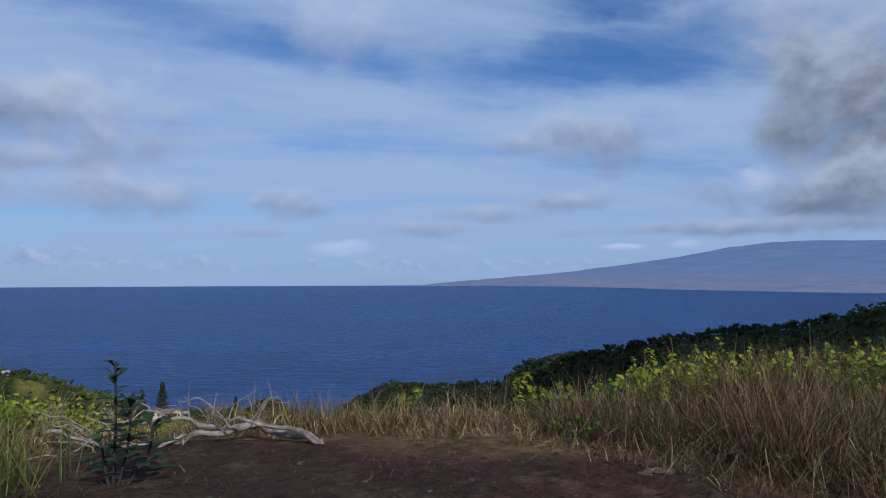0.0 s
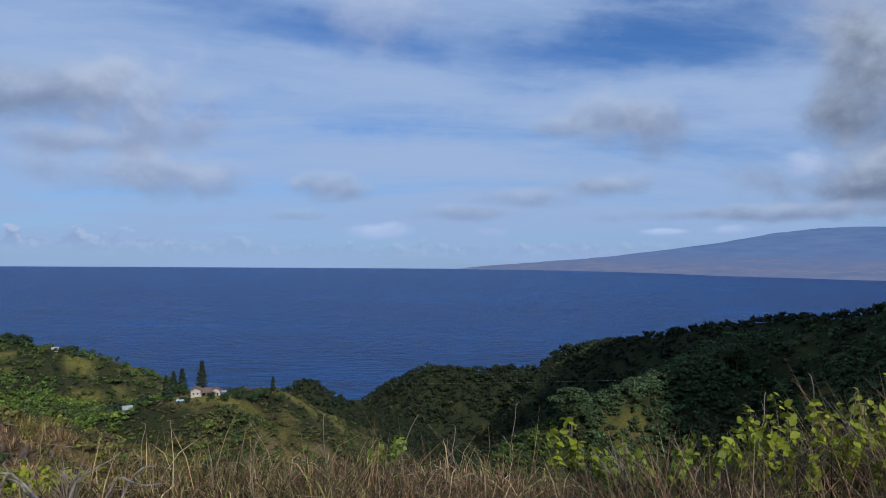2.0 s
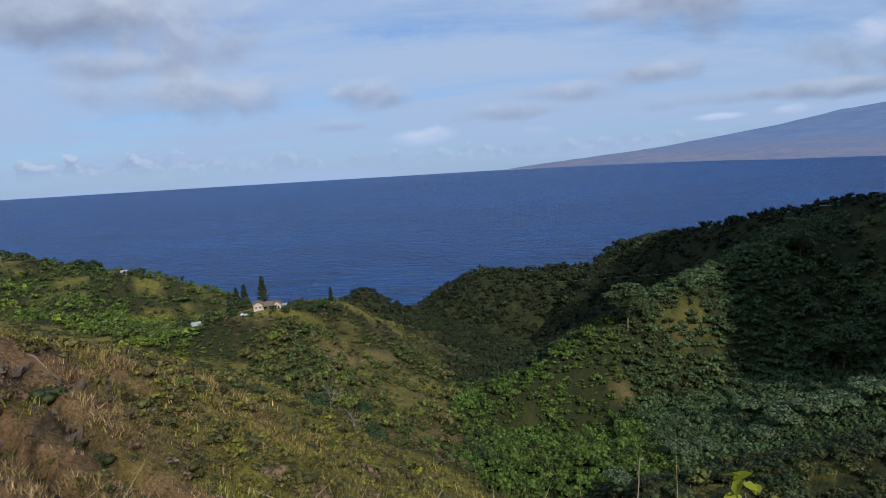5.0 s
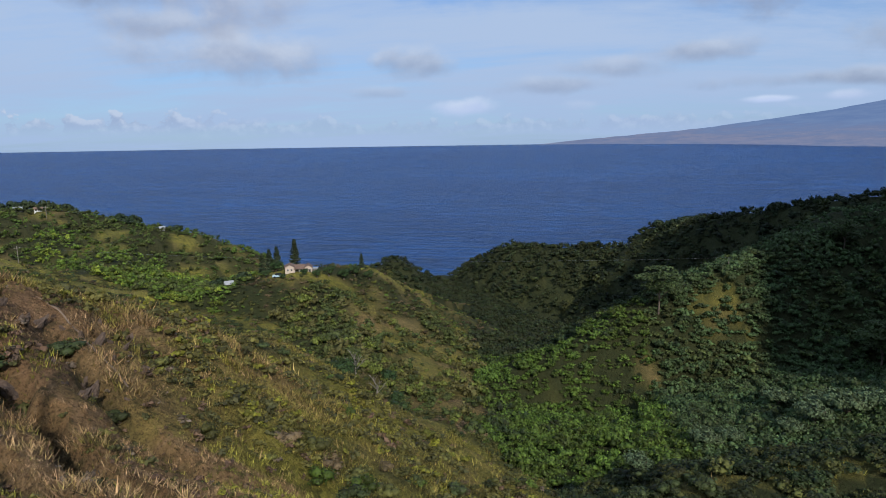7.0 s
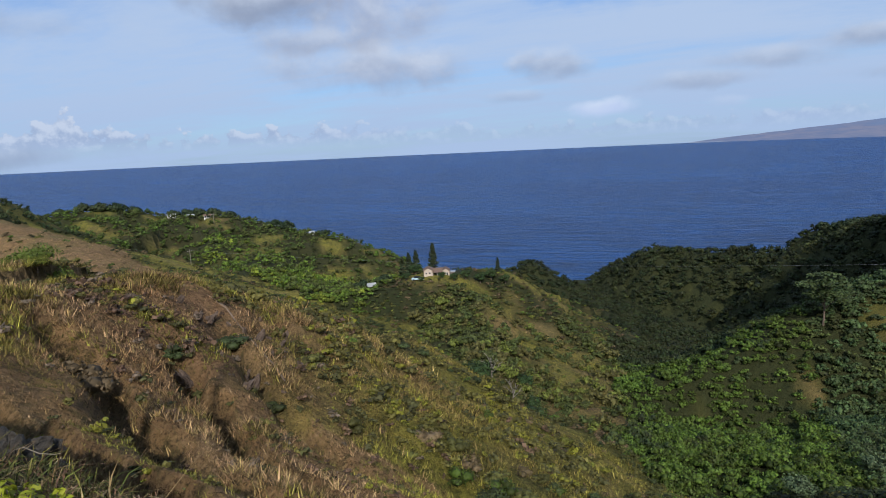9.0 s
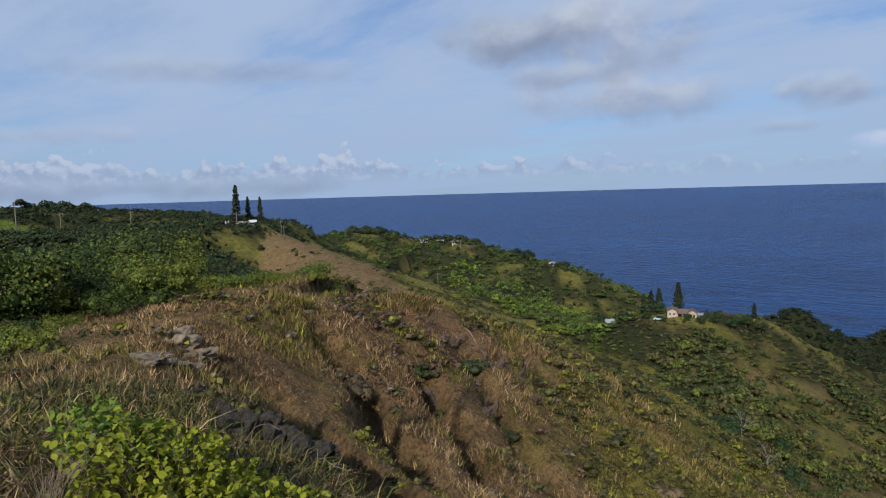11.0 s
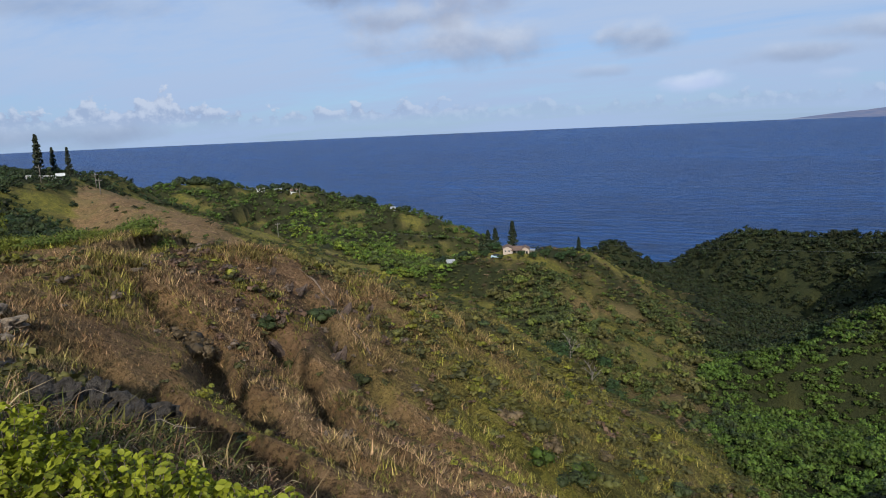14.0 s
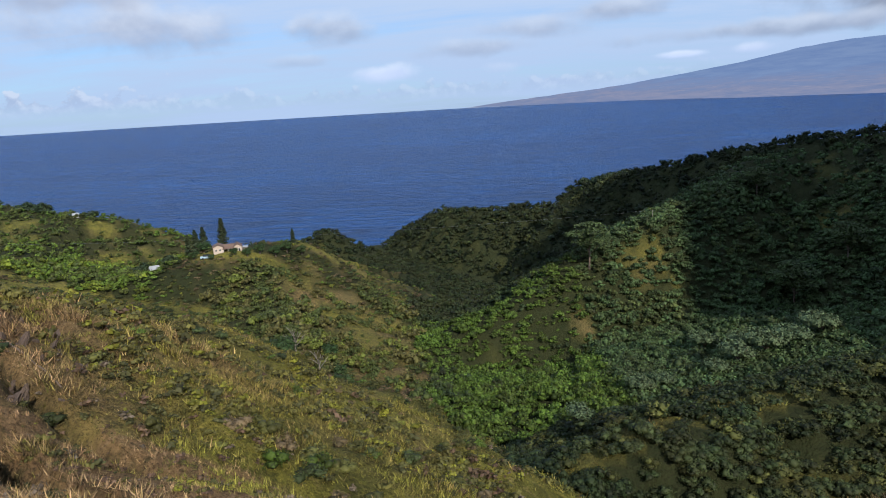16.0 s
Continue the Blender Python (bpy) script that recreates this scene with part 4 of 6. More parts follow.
# ---- grass on the slopes ----
def tuft_shape(blades, width, bend=0.5):
    V, T = [], []
    for k in range(blades):
        a = rng.uniform(0, 6.28)
        d = np.array([math.cos(a), math.sin(a), 0])
        side = np.array([-d[1], d[0], 0]) * width * rng.uniform(0.6, 1.2)
        root = np.array([*rng.uniform(-0.25, 0.25, 2), -0.08])
        tip = root + d * bend * rng.uniform(0.3, 1.3) + [0, 0, rng.uniform(0.55, 1.1)]
        V += [root - side, root + side, tip]
        T.append([3 * k, 3 * k + 1, 3 * k + 2])
    return np.array(V), np.zeros((0, 4), int), np.array(T)


def slope_grass():
    spots = []
    for lo, hi, per in ((7.5, 22, 90.0), (22, 45, 46.0), (45, 110, 8.5), (110, 260, 1.3)):
        n = int(math.radians(128) * (hi ** 2 - lo ** 2) / 2 * per)
        r = np.sqrt(rng.uniform(lo ** 2, hi ** 2, n))
        b = np.radians(rng.uniform(-34, 94, n))
        spots.append(np.stack([EYE_X - r * np.sin(b), EYE_Y + r * np.cos(b), r], -1))
    p = np.vstack(spots)
    x, y, r = p.T
    dry, wood, field, earth = cover(x, y)
    bald = np.clip(fbm(x / 1.7, y / 1.7, 3, 73) * 2.6, 0, 0.4)
    keep = (rng.uniform(0, 1, len(x)) > wood ** 0.8 + field + earth + bald)
    x, y, r, dry = x[keep], y[keep], r[keep], dry[keep]
    z = ground(x, y)
    seen = in_sight(x, y, z + 1.0)
    x, y, r, z, dry = x[seen], y[seen], r[seen], z[seen], dry[seen]
    patch = fbm(x / 5, y / 5, 3, 71) + 0.25 * rng.normal(size=len(x))
    straw = np.array([0.400, 0.250, 0.130]) + np.clip(patch, -0.4, 0.5)[:, None] * np.array([0.20, 0.15, 0.09])
    green = np.array([0.260, 0.230, 0.045]) + np.clip(patch, -0.4, 0.4)[:, None] * np.array([0.06, 0.10, 0.0])
    mix = np.clip(dry - 0.9 * np.clip(fbm(x / 3.2, y / 3.2, 3, 77) - 0.02, 0, 1) / 0.25 + 0.25 * rng.normal(size=len(x)), 0, 1)[:, None]
    tint = np.clip(straw * mix + green * (1 - mix), 0.02, 0.6) * rng.choice([0.32, 0.6, 0.95, 1.25], (len(x), 1), p=[0.25, 0.2, 0.3, 0.25]) * rng.uniform(0.85, 1.15, (len(x), 1))
    speck = fbm(x / 0.9, y / 0.9, 2, 79) + 0.2 * rng.normal(size=len(x))
    tint = np.where((speck > 0.26)[:, None], tint * [0.62, 0.58, 0.6], tint)          # dark dead heads
    size = rng.uniform(0.11, 0.30, len(x)) * np.clip(r / 26, 0.6, 1.7) * np.clip(1.0 + 1.5 * fbm(x / 2.1, y / 2.1, 2, 75), 0.5, 1.7)
    shapes = [tuft_shape(4, 0.060, 1.0) for _ in range(10)]
    return scatter(shapes, np.stack([x, y, z], -1), size, np.ones(len(x)), tint)


V, Q, T, C = slope_grass()
tagged(new("slope_grass", raw_mesh("slope_grass", V, Q, T, M_GRASS, C)), "dry brown and olive grass covering the slopes", "grass", kind="stuff")

# ---- tubes, boxes and rocks ----
def tube(bm, points, radii, sides=8, rough=0.0, caps=True):
    """A bent round bar through the points, into bm."""
    pts = [Vector(p) for p in points]
    rings = []
    for i, p in enumerate(pts):
        d = (pts[min(i + 1, len(pts) - 1)] - pts[max(i - 1, 0)]).normalized()
        a = d.orthogonal().normalized()
        b = d.cross(a)
        r = radii[i] if hasattr(radii, "__len__") else radii
        ring = []
        for k in range(sides):
            q = 2 * math.pi * k / sides
            rr = r * (1 + rough * noise.noise(p * 7 + Vector((k * 1.7, k * 0.6, 3.1))))
            ring.append(bm.verts.new(p + rr * (math.cos(q) * a + math.sin(q) * b)))
        rings.append(ring)
    # keep neighbouring rings from twisting
    for i in range(1, len(rings)):
        best = min(range(sides), key=lambda s: sum((rings[i][(k + s) % sides].co - rings[i - 1][k].co).length for k in range(0, sides, 2)))
        rings[i] = rings[i][best:] + rings[i][:best]
        for k in range(sides):
            f = bm.faces.new((rings[i - 1][k], rings[i - 1][(k + 1) % sides], rings[i][(k + 1) % sides], rings[i][k]))
            f.smooth = True
    if caps:
        bm.faces.new(rings[0][::-1])
        bm.faces.new(rings[-1])


def bend(points, steps=5, jitter=0.0, seed=1):
    """A smooth line through the points."""
    p = [Vector(q) for q in points]
    out = []
    for i in range(len(p) - 1):
        a, b, c, d = p[max(i - 1, 0)], p[i], p[i + 1], p[min(i + 2, len(p) - 1)]
        for s in range(steps):
            t = s / steps
            q = 0.5 * ((2 * b) + (c - a) * t + (2 * a - 5 * b + 4 * c - d) * t * t + (3 * b - a - 3 * c + d) * t ** 3)
            out.append(q + jitter * noise.noise_vector(q * 5 + Vector((seed, 0, 0))))
    return out + [p[-1]]


def box(bm, x0, y0, z0, x1, y1, z1, bevel=0.0):
    made = bmesh.ops.create_cube(bm, size=1.0, matrix=Matrix.Translation(((x0 + x1) / 2, (y0 + y1) / 2, (z0 + z1) / 2)) @ Matrix.Diagonal((x1 - x0, y1 - y0, z1 - z0, 1)))
    if bevel:
        edges = list({e for v in made["verts"] for e in v.link_edges})
        bmesh.ops.bevel(bm, geom=edges, offset=bevel, segments=1, affect="EDGES")


def gable(bm, x0, y0, x1, y1, z, rise, over=0.5, thick=0.18, along="x"):
    """A pitched roof of two slabs over a rectangle, with eaves."""
    if along == "y":
        cx = (x0 + x1) / 2
        profile = [(x0 - over, z - over * rise * 2 / (x1 - x0)), (cx, z + rise), (x1 + over, z - over * rise * 2 / (x1 - x0))]
        ends = (y0 - over, y1 + over)
        make = lambda u, w, e: (u, e, w)
    else:
        cy = (y0 + y1) / 2
        profile = [(y0 - over, z - over * rise * 2 / (y1 - y0)), (cy, z + rise), (y1 + over, z - over * rise * 2 / (y1 - y0))]
        ends = (x0 - over, x1 + over)
        make = lambda u, w, e: (e, u, w)
    rows = []
    for e in ends:
        rows.append([bm.verts.new(make(u, w, e)) for u, w in profile] + [bm.verts.new(make(u, w + thick, e)) for u, w in profile])
    a, b = rows
    for i, j in ((0, 1), (1, 2)):
        bm.faces.new((a[i], a[j], b[j], b[i]))
        bm.faces.new((a[3 + i], b[3 + i], b[3 + j], a[3 + j]))
    for r in rows:
        bm.faces.new((r[0], r[1], r[4], r[3]))
        bm.faces.new((r[1], r[2], r[5], r[4]))
    bm.faces.new((a[0], b[0], b[3], a[3]))
    bm.faces.new((a[2], a[5], b[5], b[2]))
    bmesh.ops.recalc_face_normals(bm, faces=bm.faces)


def gable_wall(bm, x0, y0, x1, y1, z0, z1, rise, along="x"):
    """Walls of a plain block with pointed ends under the roof."""
    box(bm, x0, y0, z0, x1, y1, z1)
    if along == "y":
        tri = [[bm.verts.new(p) for p in ((x0, y, z1), ((x0 + x1) / 2, y, z1 + rise), (x1, y, z1))] for y in (y0, y1)]
    else:
        tri = [[bm.verts.new(p) for p in ((x, y0, z1), (x, (y0 + y1) / 2, z1 + rise), (x, y1, z1))] for x in (x0, x1)]
    for t in tri:
        bm.faces.new(t)
    for i, j in ((0, 1), (1, 2)):
        bm.faces.new((tri[0][i], tri[0][j], tri[1][j], tri[1][i]))
    bmesh.ops.recalc_face_normals(bm, faces=bm.faces)


def empty(name, x, y, z, rz=0.0):
    ob = new(name)
    ob.matrix_world = pose(x, y, z, 0, 0, rz)
    return ob


def rock_mesh(name, mat, seed, stretch_by=(1, 1, 0.7), sharp=0.5, cuts=3):
    bm = bmesh.new()
    bmesh.ops.create_icosphere(bm, subdivisions=cuts, radius=1.0)
    for v in bm.verts:
        p = v.co.copy()
        n1 = noise.noise(p * 1.1 + Vector((seed * 3.7, 0, 0)))
        n2 = noise.noise(p * 2.9 + Vector((0, seed * 1.9, 0)))
        n3 = abs(noise.noise(p * 5.5 + Vector((0, 0, seed * 2.3))))
        v.co = p * (1 + sharp * n1 + 0.5 * sharp * n2 - 0.45 * sharp * n3)
        v.co.x, v.co.y, v.co.z = v.co.x * stretch_by[0], v.co.y * stretch_by[1], v.co.z * stretch_by[2]
    me = bpy.data.meshes.new(name)
    bm.to_mesh(me)
    bm.free()
    me.materials.append(mat)
    return me


# ---- trees that stand out ----
def crown_part(parent, V, Q, T, tint, mat=None):
    ob = new("crown", raw_mesh("crown", V, Q, T, mat or M_LEAF, np.tile(np.array(tint, float), (len(V), 1))))
    ob.parent = parent
    return ob


def column_pine(h, tint=(0.028, 0.045, 0.022), width=0.14, gaps=0.2):
    """A tall narrow island pine: straight trunk, short tiers of drooping branches with gaps."""
    tree = empty("pine_tree", 0, 0, 0)
    bm = bmesh.new()
    tube(bm, [(0, 0, -0.5), (0, 0, h * 0.5), (0.05, 0, h)], [0.022 * h, 0.014 * h, 0.003 * h], 7)
    part("trunk", bm, M_BARK, tree)
    P, D = [], []
    tiers = int(h * 2.2)
    for k in range(tiers):
        s = k / tiers
        z = h * (0.10 + 0.9 * s)
        reach = h * width * (1 - s) ** 0.75 * rng.uniform(0.75, 1.15) + 0.12
        for j in range(7):
            if rng.uniform() < gaps:
                continue
            a = rng.uniform(0, 6.28)
            for u in np.linspace(0.15, 1, 7):
                P.append((reach * u * math.cos(a), reach * u * math.sin(a), z + 0.18 * reach * u * u + rng.normal() * 0.04))
                D.append((math.cos(a) * 0.5, math.sin(a) * 0.5, 0.7))
    v, q = leaf_quads(np.array(P), np.array(D), 0.055 * h, 0.8)
    crown_part(tree, v, q, None, tint)
    return tree


def umbrella_tree(h, spread, layers, tint=(0.055, 0.085, 0.030), leaves=2200, pale=True):
    """A tall spreading tree with bare forked limbs and flat layered sprays of leaves."""
    tree = empty("spreading_tree", 0, 0, 0)
    bm = bmesh.new()
    tube(bm, bend([(0, 0, -0.6), (0.15, 0, h * 0.3), (0, 0.1, h * 0.55)], 3), [0.03 * h, 0.024 * h, 0.02 * h, 0.018 * h, 0.017 * h, 0.016 * h, 0.015 * h], 7)
    part("trunk", bm, M_PALE_BARK if pale else M_BARK, tree)
    P, D = [], []
    for k in range(layers):
        a = 2.4 * k + rng.uniform(-0.4, 0.4)
        z = h * (0.5 + 0.5 * (k + 0.5) / layers)
        c = np.array([math.cos(a) * spread * rng.uniform(0.15, 0.5), math.sin(a) * spread * rng.uniform(0.15, 0.5), z])
        limb = bmesh.new()
        tube(limb, bend([(0, 0.05, h * rng.uniform(0.3, 0.5)), tuple(c * [0.55, 0.55, 0.86]), tuple(c)], 3), 0.008 * h, 5)
        part("limb", limb, M_PALE_BARK if pale else M_BARK, tree)
        rad = spread * rng.uniform(0.35, 0.6)
        n = leaves // layers
        rr, aa = rad * np.sqrt(rng.uniform(0, 1, n)), rng.uniform(0, 6.28, n)
        P.append(np.stack([c[0] + rr * np.cos(aa), c[1] + rr * np.sin(aa), c[2] + 0.22 * rad * (1 - (rr / rad) ** 2) + rng.normal(size=n) * 0.12], -1))
        D.append(np.tile([0, 0, 1.0], (n, 1)))
    v, q = leaf_quads(np.vstack(P), np.vstack(D), 0.055 * h, 0.45)
    crown_part(tree, v, q, None, tint)
    return tree


def round_tree(size, tint, leaves=700, leaf=0.13, trunk=0.5, lobes=7, name="round_tree", mat=None, core=0.6):
    """A broad tree or tall shrub with a lumpy crown on a short trunk."""
    tree = empty(name, 0, 0, 0)
    bm = bmesh.new()
    tube(bm, bend([(0, 0, -0.4), (0.06 * size, 0, trunk * size * 0.6), (0, 0.05 * size, trunk * size * 1.2)], 3), [0.09 * size] * 4 + [0.06 * size] * 3, 7)
    for k in range(4):
        a = k * 1.7 + 0.4
        tube(bm, bend([(0, 0, trunk * size * 0.6), (0.35 * size * math.cos(a), 0.35 * size * math.sin(a), trunk * size + 0.3 * size), (0.6 * size * math.cos(a), 0.6 * size * math.sin(a), trunk * size + 0.6 * size)], 2), [0.05 * size, 0.045 * size, 0.035 * size, 0.03 * size, 0.015 * size], 5)
    part("trunk", bm, M_BARK, tree)
    V, Q, T = crown_shape(lobes, leaves, leaf, core, 1.1, 0.8)
    V = V * size
    V[:, 2] += trunk * size * 0.55
    crown_part(tree, V, Q, T, tint, mat)
    return tree


def bare_tree(h, mat):
    tree = empty("bare_tree", 0, 0, 0)
    bm = bmesh.new()
    tube(bm, bend([(0, 0, -0.3), (0.1, 0, h * 0.4), (0, 0.1, h * 0.7)], 3), [0.035 * h] * 4 + [0.02 * h] * 3, 6)
    part("trunk", bm, mat, tree)
    for k in range(7):
        a = k * 0.95 + rng.uniform(-0.2, 0.2)
        z0 = h * rng.uniform(0.3, 0.65)
        r = h * rng.uniform(0.3, 0.55)
        bm = bmesh.new()
        mid = (0.5 * r * math.cos(a), 0.5 * r * math.sin(a), z0 + 0.28 * h)
        tip = (r * math.cos(a), r * math.sin(a), z0 + 0.42 * h)
        tube(bm, bend([(0, 0, z0), mid, tip], 3), [0.018 * h, 0.016 * h, 0.014 * h, 0.012 * h, 0.009 * h, 0.007 * h, 0.003 * h], 5)
        for j in range(3):
            b = a + rng.uniform(-0.9, 0.9)
            tube(bm, [mid, (mid[0] + 0.22 * r * math.cos(b), mid[1] + 0.22 * r * math.sin(b), mid[2] + 0.14 * h), (mid[0] + 0.45 * r * math.cos(b), mid[1] + 0.45 * r * math.sin(b), mid[2] + 0.2 * h)], [0.008 * h, 0.006 * h, 0.002 * h], 4)
        part("limb", bm, mat, tree)
    return tree


def stand(tree, x, y, rz=0.0, scale=1.0, sink=0.0):
    tree.matrix_world = pose(x, y, ground_at(x, y) - sink, 0, 0, rz) @ Matrix.Diagonal((scale, scale, scale, 1))
    return tree


def repeat(tree, x, y, rz=0.0, scale=1.0, sink=0.0):
    ob = copy_thing(tree, pose(x, y, ground_at(x, y) - sink, 0, 0, rz))
    ob.scale = (scale, scale, scale)
    return ob


pine = stand(column_pine(11.0, width=0.2, gaps=0.1), -95.5, 222)
tagged(pine, "tall narrow dark island pine behind the cream house", "pine tree", "pines by the house")
for x, y, s in ((-104.5, 220, 0.92), (-102, 221, 0.98), (-75, 236, 0.55), (-101, 207.5, 0.7)):
    repeat(pine, x, y, 1.0 + x, s)
west_pine = stand(column_pine(17.0, (0.040, 0.052, 0.035), 0.13, 0.45), -262, 148)
tagged(west_pine, "tall ragged island pine on the grassy ridge", "pine tree", "pines on the west ridge")
for x, y, s in ((-268, 157, 0.72), (-266, 162, 0.7)):
    repeat(west_pine, x, y, 2.0 + x, s)
albizia = stand(umbrella_tree(13.0, 8.5, 7, pale=False), 27.5, 197)
tagged(albizia, "spreading tree with flat layered green canopy", "tree", "layered canopy trees")
repeat(albizia, 84, 190, 2.1, 1.0)
repeat(albizia, 101, 196, 4.0, 0.9)
repeat(albizia, 92, 240, 3.0, 0.8)
pale = stand(round_tree(3.2, (0.085, 0.125, 0.062), 1100, 0.13, 0.7, 8, "pale_leaved_tree"), 46.6, 130)
tagged(pale, "broad tree with pale silvery-green leaves in the valley", "tree", "pale-leaved valley trees")
for x, y, s in ((53, 132.5, 1.15), (59, 134, 1.0), (42, 127, 0.7), (26, 121, 0.8), (31, 124, 0.65), (10, 84, 0.55), (46, 148, 0.9), (66, 138, 1.1), (20, 110, 0.5), (52, 141, 0.9)):
    repeat(pale, x, y, x * 0.7, s)
darkround = stand(round_tree(3.0, (0.026, 0.055, 0.018), 1000, 0.11, 0.4, 8), -42, 121)
tagged(darkround, "dense dark green round tree on the grassy slope", "tree", "dark round trees")
for x, y, s in ((-27, 107, 0.75), (-46, 132, 0.8), (-38, 140, 0.7), (-33, 128, 0.6), (-51, 120, 0.9), (-84.5, 204.5, 0.5), (-81.0, 206.5, 0.6), (-97.5, 203, 0.6), (-78.5, 211, 0.75), (-75, 216, 0.8), (-73, 222, 0.8), (-91, 201.5, 0.4), (-98, 212, 0.8), (-69, 226, 0.7)):
    repeat(darkround, x, y, x, s)
bare = stand(bare_tree(4.0, M_GREYPOLE), -21, 96)
tagged(bare, "leafless grey tree with forked limbs", "bare tree", "bare trees on the slope")
for x, y, s in ((-36, 124, 1.2), (-42, 129, 1.3), (-53, 116, 0.9)):
    repeat(bare, x, y, x * 1.3, s)
ridge_tree = stand(round_tree(3.4, (0.024, 0.042, 0.020), 520, 0.24, 0.12, 8), 57, 418)
tagged(ridge_tree, "dark round tree on the skyline ridge", "tree", "skyline trees")
for x, y, s in ((63, 412, 1.25), (69, 406, 1.45), (75, 402, 1.35), (80, 396, 1.0), (-332, 279, 1.5), (-338, 272, 1.4), (-325, 284, 1.4), (-318, 290, 1.1), (-345, 262, 1.2),
                (-309, 312, 1.1), (-302, 316, 1.3), (-295, 318, 1.2), (-287, 322, 1.4), (-276, 324, 1.0), (-240, 320, 1.2), (-233, 321, 1.3), (-207, 321, 0.9),
                (-318, 8, 1.5), (-322, 16, 1.3), (-330, 32, 1.6), (-262, 143, 1.0), (-392, 110, 1.5), (-398, 104, 1.3), (-385, 116, 1.5), (-378, 124, 1.3), (-112, 199, 0.8), (-106, 203, 0.8), (-116, 206, 0.9)):
    repeat(ridge_tree, x, y, x + y, s, 1.3 * s)
ironwood = stand(round_tree(5.6, (0.030, 0.044, 0.022), 900, 0.16, 1.15, 7, "high_crowned_tree"), -382, 62)
tagged(ironwood, "dark wind-shaped tree with a high open crown", "tree", "high-crowned trees")
repeat(ironwood, -386, 69, 1.5, 0.85)
repeat(ironwood, -326, 22, 2.5, 0.45)
repeat(ironwood, -330, 24, 0.5, 0.42)
repeat(ironwood, -395, 98, 0.9, 0.6)


# ---- thicket beside the shoulder, close at hand ----
thick = [stand(round_tree(1.9, t, 2100, 0.058, 0.25, 15, "thicket_shrub", M_LEAF, 0.36), -24 - k, 10 + k) for k, t in enumerate(((0.066, 0.106, 0.018), (0.125, 0.148, 0.020), (0.040, 0.070, 0.015)))]
for k, t in enumerate(thick):
    tagged(t, ("tall mid-green leafy shrub in the thicket", "tall yellow-green leafy shrub in the thicket", "tall dark green leafy shrub in the thicket")[k], "shrub", "thicket shrubs")
for k in range(52):
    b, d = radians(67 + 31 * ((k * 0.618) % 1.0)), 23 + 22 * ((k * 0.754) % 1.0)
    x, y = -d * math.sin(b), 5.7 + d * math.cos(b)
    if y > 3.5 - 0.55 * (x + 12) + 5.5:
        continue
    repeat(thick[k % 3], x, y, k * 1.3, (0.55 + 1.2 * ((k * 0.37) % 1.0) ** 1.5) * (0.75 + 0.3 * (d - 23) / 22), 0.15)


# shrubs along the crest of the shoulder
for k, (x, y, s) in enumerate(((-26.2, 16.4, 0.9), (-25.2, 15.4, 0.62), (-27.4, 17.6, 0.45), (-30.5, 20.0, 0.5), (-31.5, 21.2, 0.62), (-30.2, 22.5, 0.42), (-30.0, 24.0, 0.5), (-31.2, 25.4, 0.55), (-29.6, 26.4, 0.4),
                               (-30.8, 28.6, 0.45), (-33.0, 19.5, 0.7), (-35.0, 22.0, 0.75), (-34.5, 26.0, 0.7), (-23.5, 13.4, 0.4), (-22.0, 11.6, 0.34), (-19.0, 8.6, 0.36), (-17.2, 9.4, 0.24), (-20.4, 10.2, 0.3))):
    repeat(thick[(k * 2 + 1) % 3 if x > -26 and k % 2 else 1], x, y, k * 2.1, s * (1.0 if x > -29 else 0.7), 0.25)

weedy = [stand(round_tree(1.9, t, 520, 0.11, 0.1, 7, "weedy_shrub", M_LEAF, 0.36), x, y, 0.0, 0.25, 0.2) for t, x, y in (((0.150, 0.175, 0.022), -29.0, 19.0), ((0.090, 0.130, 0.020), -17.0, 9.2))]
tagged(weedy[0], "low yellow-green weedy shrub on the crest", "shrub", "low weedy shrubs")
tagged(weedy[1], "low mid-green weedy shrub on the crest", "shrub", "low weedy shrubs")
for k in range(26):
    u, v = (k * 0.618) % 1.0, (k * 0.7548) % 1.0
    repeat(weedy[0 if k % 4 else 1], -27.5 - 3.2 * u - 6.5 * v, 16.8 + 12.0 * u - 1.5 * v, k * 1.9, 0.22 + 0.3 * ((k * 0.37) % 1.0), 0.2)
for k in range(26):
    u, v = (k * 0.618) % 1.0, (k * 0.7548) % 1.0
    repeat(weedy[0 if k % 3 else 1], -15.0 - 14.0 * u, 8.4 + 3.6 * u + 2.4 * (v - 0.5), k * 2.3, 0.14 + 0.16 * ((k * 0.37) % 1.0), 0.1)


